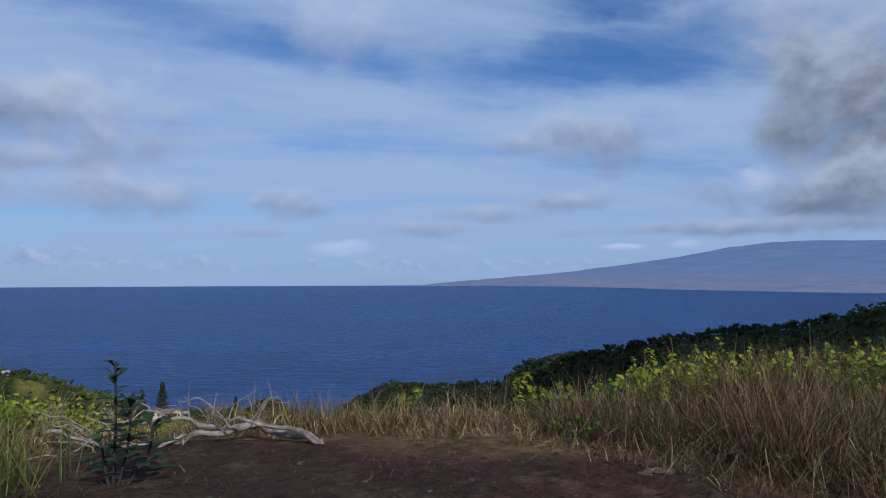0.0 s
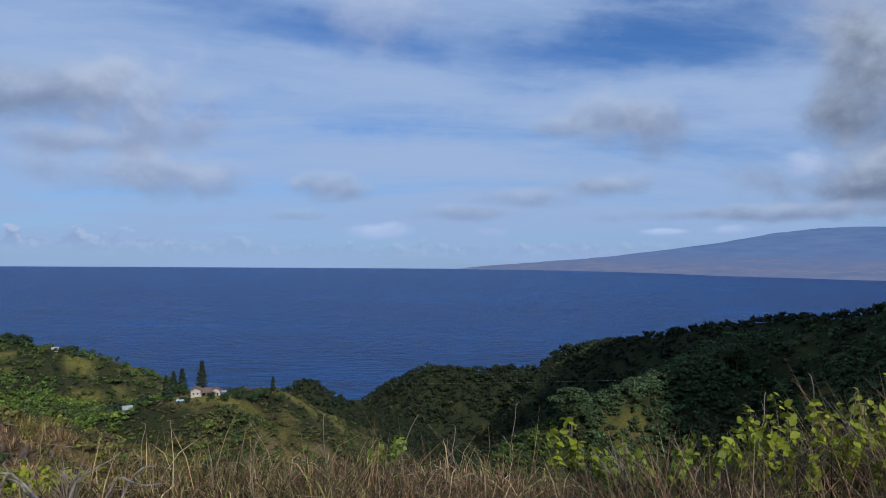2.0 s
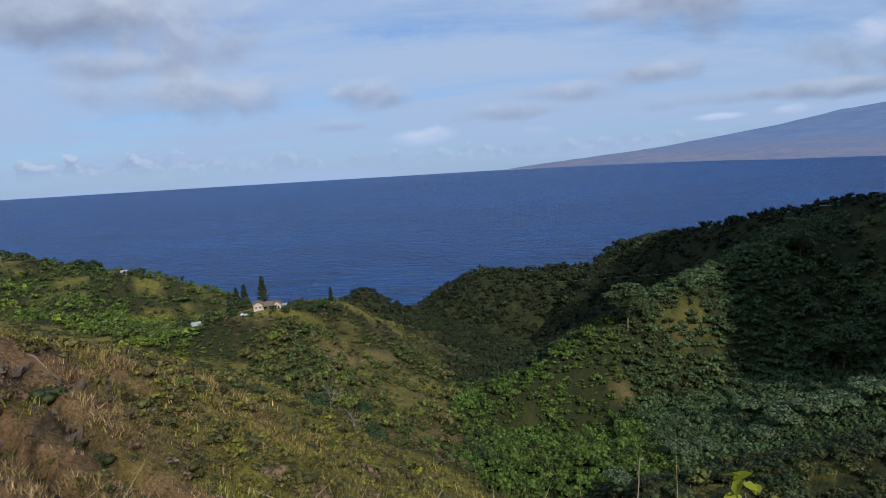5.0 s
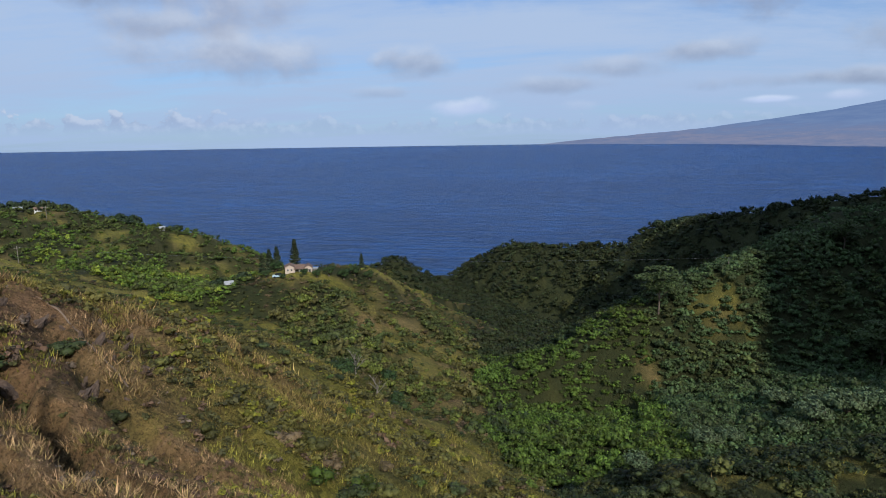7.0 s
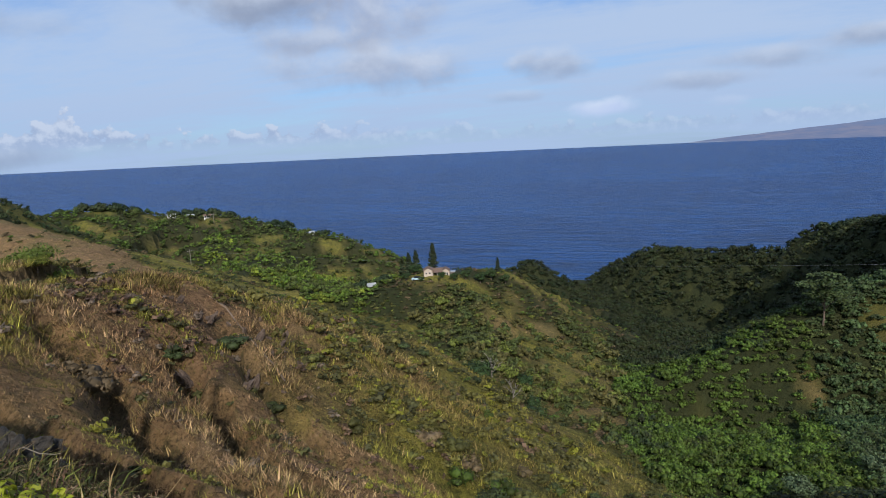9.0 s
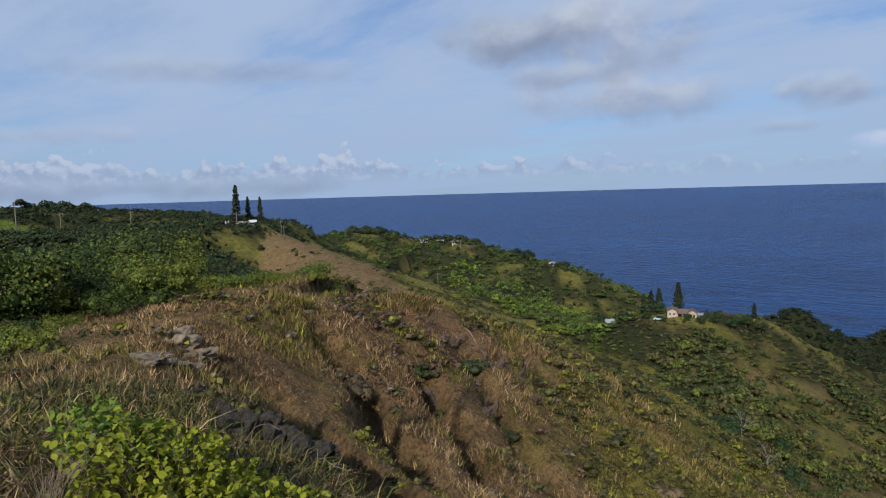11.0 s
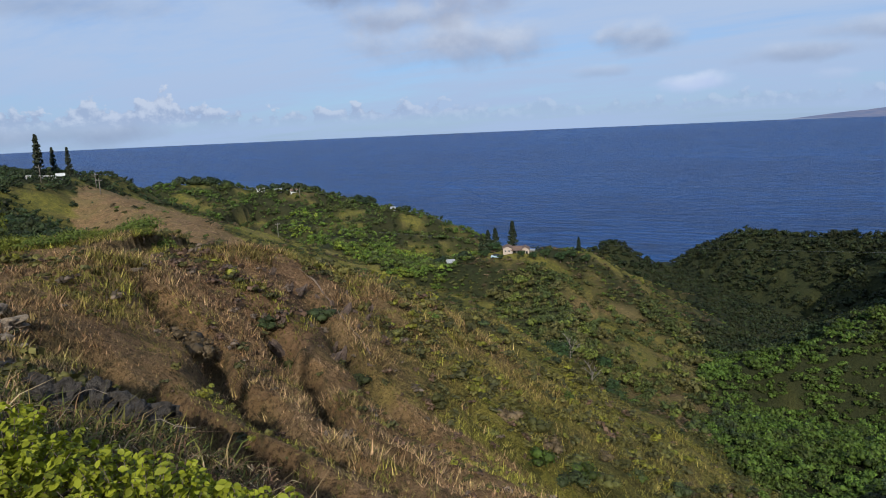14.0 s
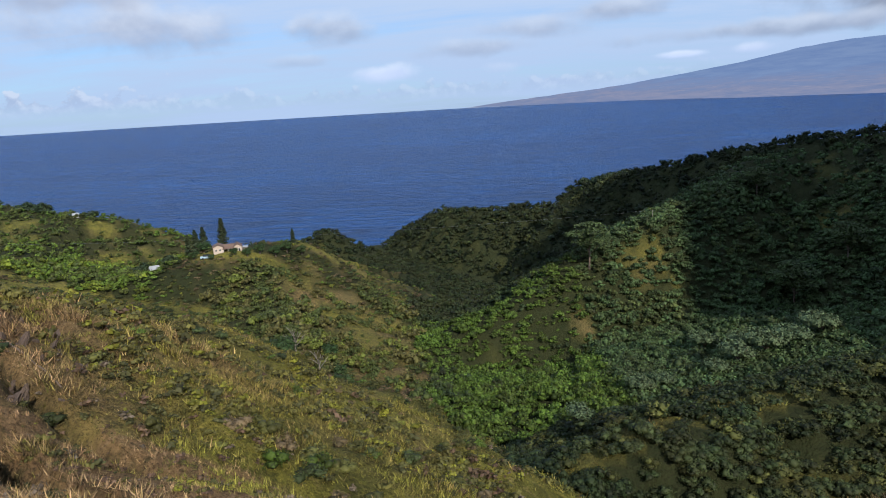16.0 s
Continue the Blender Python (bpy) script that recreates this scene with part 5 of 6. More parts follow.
# ---- houses ----
def house():
    """Long low cream house with brown roofs, on its pad on the hill."""
    h = empty("house", -88.6, 210.5, ground_at(-88.6, 210.0) - 0.15, 22.8)
    blocks = (("west_wing", -8.0, -3.0, -3.2, 3.5, 3.6, 1.3, "y"), ("middle", -3.0, 2.2, -0.5, 4.0, 2.7, 1.2, "x"), ("east_wing", 2.2, 6.4, -2.6, 3.8, 2.9, 1.3, "y"))
    for name, x0, x1, y0, y1, top, rise, along in blocks:
        bm = bmesh.new()
        gable_wall(bm, x0, y0, x1, y1, -1.5, top, rise, along)
        part("wall", bm, M_WALL, h)
        bm = bmesh.new()
        gable(bm, x0, y0, x1, y1, top, rise, 0.55, 0.16, along)
        part("roof", bm, M_ROOF, h)
    for x, z, w, hh, y in ((-6.6, 1.9, 1.0, 1.2, -3.2), (-4.6, 1.9, 1.0, 1.2, -3.2), (-1.8, 1.0, 1.6, 1.2, -0.5), (0.6, 1.0, 1.2, 1.2, -0.5), (3.4, 1.1, 1.0, 1.2, -2.6), (5.2, 0.9, 1.1, 1.9, -2.6)):
        bm = bmesh.new()
        box(bm, x - w / 2, y - 0.08, z - hh / 2, x + w / 2, y + 0.05, z + hh / 2)
        win = part("window", bm, M_WHITE, h)
        bm = bmesh.new()
        box(bm, x - w / 2 + 0.1, y - 0.10, z - hh / 2 + 0.1, x + w / 2 - 0.1, y - 0.02, z + hh / 2 - 0.1)
        part("pane", bm, M_GLASS, win)
    bm = bmesh.new()
    gable(bm, -3.2, -3.6, 2.4, -0.5, 2.3, 0.5, 0.2, 0.14, "x")
    part("porch_roof", bm, M_ROOF, h)
    for x in (-2.9, -0.4, 2.0):
        bm = bmesh.new()
        tube(bm, [(x, -3.4, -1.0), (x, -3.4, 2.2)], 0.09, 6)
        part("post", bm, M_WHITE, h)
    bm = bmesh.new()
    box(bm, 6.4, -1.0, -1.2, 9.4, 2.6, 1.7)
    part("outbuilding_wall", bm, M_GREYPOLE, h)
    bm = bmesh.new()
    gable(bm, 6.4, -1.0, 9.4, 2.6, 1.7, 0.4, 0.4, 0.12, "x")
    part("outbuilding_roof", bm, M_GREYROOF, h)
    h.scale = (0.62, 0.62, 0.60)
    return h


tagged(house(), "low cream stucco house with brown pitched roofs on the hill", "house")


def cottage(x, y, rz, w, d, wall, roof, label, sink=0.3):
    c = empty("cottage", x, y, ground_at(x, y) - sink, rz)
    w, d = w * 0.62, d * 0.62
    bm = bmesh.new()
    gable_wall(bm, -w / 2, -d / 2, w / 2, d / 2, -1.0, 1.6, 0.7)
    part("wall", bm, wall, c)
    bm = bmesh.new()
    gable(bm, -w / 2, -d / 2, w / 2, d / 2, 1.6, 0.7, 0.4, 0.14)
    part("roof", bm, roof, c)
    for k in (-0.28, 0.05, 0.32):
        bm = bmesh.new()
        box(bm, k * w - 0.5, -d / 2 - 0.07, 0.5, k * w + 0.5, -d / 2 + 0.05, 1.5)
        part("window", bm, M_GLASS, c)
    tagged(c, label, "house", "small houses")
    return c


cottage(-106.5, 194.5, 40, 3.6, 2.6, M_GREYPOLE, M_GREYROOF, "small shed with a pale metal roof among trees", 0.0)
cottage(-298, 298, 44, 7, 5, M_WHITE, M_GREYROOF, "white cottage with a grey roof under dark trees", 0.2)
cottage(-289, 304, 44, 6, 5, M_WALL, M_GREYROOF, "cream cottage with a grey roof under dark trees", 0.2)
cottage(-280, 308, 40, 6, 4, M_WHITE, M_ROOF, "white cottage with a brown roof on the crest", 0.2)
cottage(-212, 316, 34, 4, 3, M_WHITE, M_GREYROOF, "tiny white cottage beside a lawn on the crest", 0.2)
cottage(-252, 150, 58, 4, 3, M_WHITE, M_WHITE, "low white house on the edge of the brown ridge", 0.2)
cottage(-388, 78, 80, 16, 8, M_WALL, M_GREYROOF, "long pale villa among trees on the far plateau", -1.0)


def car(x, y, rz):
    c = empty("car", x, y, ground_at(x, y), rz)
    bm = bmesh.new()
    box(bm, -2.1, -0.85, 0.35, 2.1, 0.85, 0.95, 0.12)
    part("body", bm, M_CARPAINT, c)
    bm = bmesh.new()
    box(bm, -1.2, -0.75, 0.95, 1.0, 0.75, 1.45, 0.15)
    part("cabin", bm, M_GLASS, c)
    for wx_, wy_ in ((-1.3, -0.8), (1.3, -0.8), (-1.3, 0.8), (1.3, 0.8)):
        bm = bmesh.new()
        bmesh.ops.create_cone(bm, cap_ends=True, segments=14, radius1=0.33, radius2=0.33, depth=0.22, matrix=pose(wx_, wy_, 0.33, 90))
        part("wheel", bm, M_TYRE, c)
    return c


tagged(car(-93.5, 204.0, 20), "pale blue car parked below the house", "car")


def white_fence(x0, y0, x1, y1, posts):
    f = empty("fence", x0, y0, 0)
    f.matrix_world = Matrix.Identity(4)
    z = [ground_at(x0 + (x1 - x0) * k / (posts - 1), y0 + (y1 - y0) * k / (posts - 1)) for k in range(posts)]
    for k in range(posts):
        bm = bmesh.new()
        x, y = x0 + (x1 - x0) * k / (posts - 1), y0 + (y1 - y0) * k / (posts - 1)
        box(bm, x - 0.09, y - 0.09, z[k] - 0.3, x + 0.09, y + 0.09, z[k] + 1.5)
        part("post", bm, M_WHITE, f)
        if k + 1 < posts:
            x2, y2 = x0 + (x1 - x0) * (k + 1) / (posts - 1), y0 + (y1 - y0) * (k + 1) / (posts - 1)
            for up in (0.45, 0.9, 1.35):
                bm = bmesh.new()
                tube(bm, [(x, y, z[k] + up), (x2, y2, z[k + 1] + up)], 0.085, 4)
                part("rail", bm, M_WHITE, f)
    tagged(f, "white painted post and rail fence by the field", "fence", "field fences")


white_fence(-178, 4.5, -178, 11, 5)
white_fence(-168, 30, -168, 36, 5)
white_fence(-166, 43, -166, 48.5, 4)
white_fence(-164, 52, -164, 54.5, 3)
white_fence(-256, 138, -250, 147, 9)


# ---- utility poles and wires ----
def utility_pole(x, y, h, mat, radius, arms=True):
    p = empty("utility_pole", x, y, ground_at(x, y) - 0.4)
    bm = bmesh.new()
    tube(bm, [(0, 0, 0), (0.01, 0, h * 0.5), (0, 0, h + 0.4)], [radius, radius * 0.85, radius * 0.7], 12, 0.1)
    part("shaft", bm, mat, p)
    if arms:
        bm = bmesh.new()
        box(bm, -1.1, -0.06, h - 0.5, 1.1, 0.06, h - 0.36, 0.01)
        arm = part("crossarm", bm, mat, p)
        for k in (-0.95, 0.0, 0.95):
            bm = bmesh.new()
            tube(bm, [(k, 0, h - 0.36), (k, 0, h - 0.15)], 0.05, 6)
            part("insulator", bm, M_WHITE, arm)
    return p


near_pole = utility_pole(-6.35, 5.05, 9.3, M_POLE, 0.17, False)
tagged(near_pole, "black tarred wooden utility pole in dry grass", "utility pole")
for x, y, h, rz in ((-284, 85, 9.0, 74), (-296, 116, 8.5, 70), (-189, 48.5, 9.0, 78), (-212, 222, 9, 45), (50, 214, 5, 5), (-240, 136, 6, 50), (-246, 160, 6, 50), (-228, 150, 6, 50), (-268, 300, 7, 40)):
    p = utility_pole(x, y, h, M_GREYPOLE, 0.16 if x < 0 else 0.10, x < 0)
    p.rotation_euler = (0, 0, radians(rz))
    tagged(p, "weathered grey wooden utility pole", "utility pole", "utility poles")


def wire(name, a, b, sag, radius, mat, label, category="wire"):
    bm = bmesh.new()
    pts = []
    for k in range(25):
        t = k / 24
        q = Vector(a).lerp(Vector(b), t)
        q.z -= sag * 4 * t * (1 - t)
        pts.append(q)
    tube(bm, pts, radius, 5)
    return tagged(part(name, bm, mat), label, category)


wire("power_line", (-212, 222, ground_at(-212, 222) + 8.6), (50, 214, ground_at(50, 214) + 4.8), 3.0, 0.016, M_PALEWIRE, "thin pale power line strung across the valley", "power line")
wire("power_line", (-268, 300, ground_at(-268, 300) + 6.6), (-90, 250, -33.0), 4.0, 0.016, M_PALEWIRE, "thin pale power line along the north slope", "power line")
guy = wire("guy_wire", (-6.35, 5.05, 9.15), (-24.4, 11.0, ground_at(-24.4, 11.0)), 0.0, 0.012, M_WIRE, "black steel guy wire with a sleeve, anchored in bushes", "guy wire")
bm = bmesh.new()
g0, g1 = Vector((-6.35, 5.05, 9.15)), Vector((-24.4, 11.0, ground_at(-24.4, 11.0)))
tube(bm, [g0.lerp(g1, t) for t in (0.44, 0.45, 0.49, 0.5)], [0.012, 0.024, 0.024, 0.012], 8)
part("sleeve", bm, M_WIRE, guy, "thick black sleeve on the wire")

# ---- rocks and bare ground on the brown hill ----
lava = [rock_mesh("boulder", M_ROCK, k, (1.0, 0.8, 0.75), 1.15, 4) for k in range(4)]
outcrop = [rock_mesh("outcrop", M_PALE_ROCK, k + 30, (1.0, 0.8, 0.5), 1.0, 4) for k in range(3)]
slabs = [rock_mesh("slab", M_PALE_ROCK, k + 10, (1.3, 0.8, 0.2), 0.7, 4) for k in range(3)]
crags = [rock_mesh("crag", M_CLIFF, k + 20, (0.42, 0.34, 1.5), 0.85) for k in range(4)]


def set_rock(me, x, y, size, rz, label, category, group, sink=0.3, tip=(0, 0)):
    ob = new(me.name, me)
    ob.matrix_world = pose(x, y, ground_at(x, y) - sink * size, tip[0], tip[1], rz) @ Matrix.Diagonal((size, size, size, 1))
    return tagged(ob, label, category, group)


for k, (x, y, s, rz) in enumerate(((-7.9, 9.7, 0.34, 10), (-7.35, 9.5, 0.42, 80), (-7.0, 9.75, 0.36, 140), (-6.9, 10.1, 0.48, 200), (-6.55, 9.95, 0.34, 300), (-7.6, 10.1, 0.4, 30), (-7.1, 9.2, 0.3, 250), (-6.35, 9.6, 0.36, 10), (-6.2, 9.95, 0.3, 100), (-7.0, 10.6, 0.42, 120))):
    set_rock(lava[k % 4], x, y, s * 0.78, rz, "rough dark grey lava boulder on the slope edge", "boulder", "lava boulders", 0.1)
for k, (x, y, s, rz) in enumerate(((-14.2, 11.7, 0.6, 20), (-13.6, 11.9, 0.5, 100), (-14.8, 12.1, 0.55, 240), (-12.6, 11.2, 0.4, 10), (-12.2, 11.2, 0.42, 60), (-15.2, 11.8, 0.4, 300))):
    set_rock(outcrop[k % 3], x, y, s * 0.8, rz, "weathered pale grey-brown rock breaking through brown grass", "rock", "outcrop rocks", 0.25)
for k, (x, y, s, rz) in enumerate(((-11.4, 9.8, 0.5, 30), (-12.2, 10.5, 0.6, 50), (-11.8, 10.2, 0.5, 10), (-13.0, 10.6, 0.45, 80), (-22.4, 20.9, 0.4, 20), (-21.6, 20.2, 0.35, 60), (-25.8, 29.2, 0.4, 0))):
    set_rock(slabs[k % 3], x, y, s * 0.72, rz, "flat pale weathered rock slab in the grass", "rock slab", "pale slabs", 0.12)
for k in range(48):
    u, v = (k * 0.618) % 1.0, (k * 0.7548) % 1.0
    x, y = -16.6 - 6.4 * u + 2.4 * (v - 0.5), 25.0 + 7.0 * u + 6.5 * (v - 0.5)
    set_rock(crags[k % 4], x, y, 0.28 + 0.42 * ((k * 0.27) % 1.0), k * 57.0, "crumbling purple-brown crag in the steep gully", "crag", "gully crags", 1.0, (30, -25))


def track(points, width, label):
    """A narrow worn strip lying on the slope."""
    line = bend([(x, y, 0) for x, y in points], 8)
    bm = bmesh.new()
    rows = []
    for i, p in enumerate(line):
        d = (line[min(i + 1, len(line) - 1)] - line[max(i - 1, 0)]).normalized()
        side = Vector((-d.y, d.x, 0)) * width * (0.7 + 0.5 * noise.noise(p * 0.8))
        row = []
        for s in (-1, -0.4, 0.4, 1):
            q = p + s * side
            row.append(bm.verts.new((q.x, q.y, ground_at(q.x, q.y) + (0.05 if abs(s) < 0.5 else -0.05))))
        rows.append(row)
    for a, b in zip(rows, rows[1:]):
        for k in range(3):
            bm.faces.new((a[k], a[k + 1], b[k + 1], b[k]))
    return tagged(part("track", bm, M_TRACK), label, "track", kind="structure")


track(((-24.2, 31.6), (-22.5, 31.2), (-21.0, 30.2), (-19.6, 29.4), (-18.0, 28.5), (-16.6, 27.6)), 0.10, "narrow pale eroded track crossing the brown slope")


# ---- grass at the lookout ----
def blades(x, y, length, lean, tint, width):
    """Bent grass blades, one at each spot: two tapering pieces each."""
    n = len(x)
    z = ground(x, y)
    a = rng.uniform(0, 6.28, n)
    d = np.stack([np.cos(a), np.sin(a), np.zeros(n)], -1)
    side = np.stack([-np.sin(a), np.cos(a), np.zeros(n)], -1) * width[:, None]
    root = np.stack([x, y, z - 0.02], -1)
    up = np.array([0, 0, 1.0])
    c1, s1 = np.cos(lean * 0.6)[:, None], np.sin(lean * 0.6)[:, None]
    c2, s2 = np.cos(lean * 1.5)[:, None], np.sin(lean * 1.5)[:, None]
    L = length[:, None]
    twist = rng.normal(size=(n, 3)) * 0.2 * L * [1, 1, 0.5]
    mid = root + 0.55 * L * (up * c1 + d * s1) + twist
    tip = mid + 0.5 * L * (up * c2 + d * s2) + twist
    V = np.stack([root - side, root + side, mid + side * 0.8, mid - side * 0.8, tip], 1).reshape(-1, 3)
    i = np.arange(n)[:, None] * 5
    return V, i + [0, 1, 2, 3], i + [3, 2, 4], np.repeat(tint, 5, axis=0)


def lookout_grass():
    n = 150000
    x, y = rng.uniform(-9.0, 5.6, n), rng.uniform(3.0, 10.0, n)
    z = ground(x, y)
    # the trodden red earth stays open; grass starts at the brink and on the banks at both sides
    brink = 5.75 - 0.4 * np.clip((x + 0.9) / 0.6, 0, 1) + 0.3 * value_noise(x * 1.3, y * 0, 5) - 1.2 * np.clip(x - 0.6, 0, 2.2) - 0.42 * np.clip(-2.6 - x, 0, 2.5) + 0.5 * np.clip(1 - np.abs(x + 1.9) / 1.6, 0, 0.6) / 0.6
    grown = np.clip((y - brink) / 0.5, 0, 1)
    depth = np.clip((y - brink) / 1.2, 0, 1)
    thin = np.clip(1.6 - np.hypot(x, y - 5.7) / 9.0, 0.25, 1)
    open_rock = np.minimum(np.hypot((x + 7.0) / 0.9, (y - 9.8) / 0.7), np.hypot((x + 7.0) / 0.6, (y - 10.4) / 0.5)) < 1
    keep = ~open_rock & (rng.uniform(0, 1, n) < (grown * (0.65 + 0.35 * value_noise(x * 0.9, y * 0.9, 9))) * thin * (1 - 0.55 * np.clip((x - 0.8) / 1.8, 0, 1)) + 0.11)
    x, y, depth, grown = x[keep], y[keep], depth[keep], grown[keep]
    n = len(x)
    litter = grown < 0.05
    right = np.clip((x - 0.8) / 1.8, 0, 1)
    patch = fbm(x / 1.4, y / 1.4, 3, 81)
    length = rng.uniform(0.16, 0.46, n) * (0.55 + 0.25 * depth + 0.30 * right) * (1 + 0.5 * patch)
    length = length * (1 - 0.1 * np.clip((x - 1.6) / 1.5, 0, 1))
    length = np.where(rng.uniform(0, 1, n) < 0.03, length * 1.3, length) * (0.85 + 0.15 * right)
    length = length * np.clip((np.hypot(x, y) - 2.2) / 2.6, 0.35, 1)
    length = np.where(litter, rng.uniform(0.05, 0.16, n), length)
    rim = np.clip((y - 6.0) / 0.3, 0, 1) * np.clip((1.2 - x) / 0.5, 0, 1) * np.clip((x + 3.8) / 0.5, 0, 1) * np.clip((7.3 - y) / 0.4, 0, 1)
    length = length * (1 + 0.75 * rim)
    lean = np.abs(rng.normal(1.45, 0.5, n)) * (1 - 0.3 * rim) * (1 + 0.45 * right)
    lean = np.where(litter, rng.uniform(1.2, 1.7, n), lean)
    hump = np.clip((-4.2 - x) / 2.0, 0, 1) * np.clip((y - 5.6) / 1.0, 0, 1)
    kinds = np.array([(0.46, 0.32, 0.15), (0.38, 0.22, 0.11), (0.27, 0.145, 0.085), (0.24, 0.22, 0.05), (0.17, 0.20, 0.04), (0.56, 0.42, 0.22)])
    wants = np.stack([0.8 + 0 * x, 0.9 + 0 * x, 0.7 + 2.0 * right, 0.5 + 1.2 * patch + 2.0 * hump, 0.25 + 1.5 * patch + 1.4 * hump, 0.5 + 0 * x], -1).clip(0.05, 3)
    wants[litter, 3:5] = 0.02
    pick = (wants.cumsum(1) / wants.sum(1, keepdims=True) < rng.uniform(0, 1, (n, 1))).sum(1)
    # tint falls off to the right: shade over the bank painted into the blades
    tint = 0.85 * kinds[pick.clip(0, 5)] * rng.uniform(0.2, 1.25, (n, 1)) * (0.98 - 0.4 * right[:, None])
    width = rng.uniform(0.0022, 0.0052, n) * np.where(pick >= 3, 1.3, 1.0) * np.clip(np.hypot(x, y - 4) / 4, 0.8, 1.8)
    width = np.where(litter, width * 0.55, width)
    tint = np.where(litter[:, None], tint * [0.62, 0.5, 0.5], tint)
    return blades(x, y, length, lean, tint, width)



def bank_tangle():
    """Curled reddish-brown dead grass matted over the bank."""
    n = 80000
    x = rng.uniform(0.9, 5.8, n)
    y = 7.3 - 0.25 * np.clip(2 - x, 0, 1) - rng.uniform(0, 1, n) ** 1.3 * (1.2 + 1.2 * np.clip(x - 0.9, 0, 1.4))
    patch = fbm(x / 0.5, y / 0.5, 2, 95)
    keep = rng.uniform(0, 1, n) < np.clip(0.75 + 1.2 * patch, 0.2, 1) * np.clip((x - 0.7) / 0.8, 0.1, 1)
    x, y, patch = x[keep], y[keep], patch[keep]
    n = len(x)
    kinds = np.array([(0.36, 0.20, 0.11), (0.25, 0.135, 0.08), (0.46, 0.34, 0.20), (0.17, 0.18, 0.05), (0.30, 0.25, 0.12)])
    # tints scaled down, the bank's shade included in the colour
    tint = kinds[rng.choice(5, n, p=[0.3, 0.28, 0.18, 0.12, 0.12])] * rng.uniform(0.12, 0.85, (n, 1))
    return blades(x, y, rng.uniform(0.16, 0.50, n) * (1 + 0.7 * patch) * np.clip(1.25 - 0.18 * np.clip(x - 2.4, 0, 4), 0.7, 1.2), rng.uniform(0.1, 2.4, n), tint, rng.uniform(0.0018, 0.0042, n))


V, Q, T, C = bank_tangle()
tagged(new("bank_tangle", raw_mesh("bank_tangle", V, Q, T, M_GRASS, C)), "matted reddish-brown dead grass on the bank", "grass", kind="stuff")
V, Q, T, C = lookout_grass()
tagged(new("lookout_grass", raw_mesh("lookout_grass", V, Q, T, M_GRASS, C)), "tangled dry straw-coloured grass along the brink", "grass", kind="stuff")


def green_clump(x, y, count, reach, tall, name, label):
    """A clump of broad fresh blades."""
    px, py = x + rng.normal(size=count) * reach, y + rng.normal(size=count) * reach
    tint = np.array([0.085, 0.125, 0.028]) * rng.uniform(0.6, 1.3, (count, 1)) + np.array([0.05, 0.02, 0]) * rng.uniform(0, 1, (count, 1))
    v, q, t, c = blades(px, py, rng.uniform(0.5, 1.0, count) * tall, np.abs(rng.normal(0.4, 0.25, count)), tint, rng.uniform(0.0025, 0.0055, count))
    ob = new(name, raw_mesh(name, v, q, t, M_GRASS, c))
    return tagged(ob, label, "grass clump", kind="stuff")


green_clump(-3.0, 4.45, 150, 0.20, 0.75, "grass_clump", "tall fresh green grass clump beside bare earth")
green_clump(-3.5, 4.9, 110, 0.22, 0.6, "grass_clump", "tall fresh green grass clump beside bare earth")
green_clump(3.1, 4.6, 80, 0.25, 0.55, "grass_clump", "broad-bladed green grass clump on the bank")
green_clump(0.9, 5.9, 50, 0.15, 0.22, "grass_clump", "short green grass clump at the brink")


def stalks(points, label):
    """Dry stalks that stand over the grass, bent at the top."""
    for k, (x, y, h, dx_) in enumerate(points):
        h = h * (0.62 + 0.25 * ((k * 0.37) % 1.0)) if abs(dx_) < 0.3 else h
        g = ground_at(x, y)
        bm = bmesh.new()
        tube(bm, bend([(x, y, g), (x + 0.1 * dx_, y, g + 0.55 * h), (x + (0.25 if abs(dx_) < 0.3 else 0.5) * dx_, y + 0.03, g + 0.85 * h), (x + (0.45 if abs(dx_) < 0.3 else 1.1) * dx_, y + 0.05, g + h * (1.0 if abs(dx_) < 0.3 else 0.92))], 4, 0.05, k), 0.0022, 5)
        for j in range(1):
            z = g + h * (0.5 + 0.14 * j)
            tube(bm, [(x + 0.12 * dx_, y, z), (x + 0.12 * dx_ + (0.07 if j % 2 else -0.07), y + 0.02, z + 0.10)], 0.002, 4)
        tagged(part("dry_stalk", bm, M_TWIG), label, "dry stalk", "dry stalks")


stalks([(-1.2, 6.6, 0.75, 0.12), (-0.7, 6.7, 0.8, -0.08), (-0.2, 6.8, 0.7, 0.15), (0.15, 6.7, 0.8, -0.1), (-1.9, 6.6, 0.7, -0.1), (0.5, 6.9, 0.75, 0.1), (1.6, 6.7, 0.8, -0.12), (2.0, 6.6, 1.0, 0.15), (2.3, 6.5, 0.95, -0.05),
        (2.5, 6.4, 0.9, 0.2), (-2.6, 6.5, 0.7, 0.2), (-5.2, 6.9, 0.9, 0.5), (-4.9, 7.0, 0.95, 0.35), (-6.1, 6.4, 0.9, -0.4), (-5.8, 6.1, 0.8, 0.45), (-4.3, 7.9, 0.9, 0.5), (-4.0, 8.1, 0.85, 0.7)], "thin bleached dry stalk above the grass")


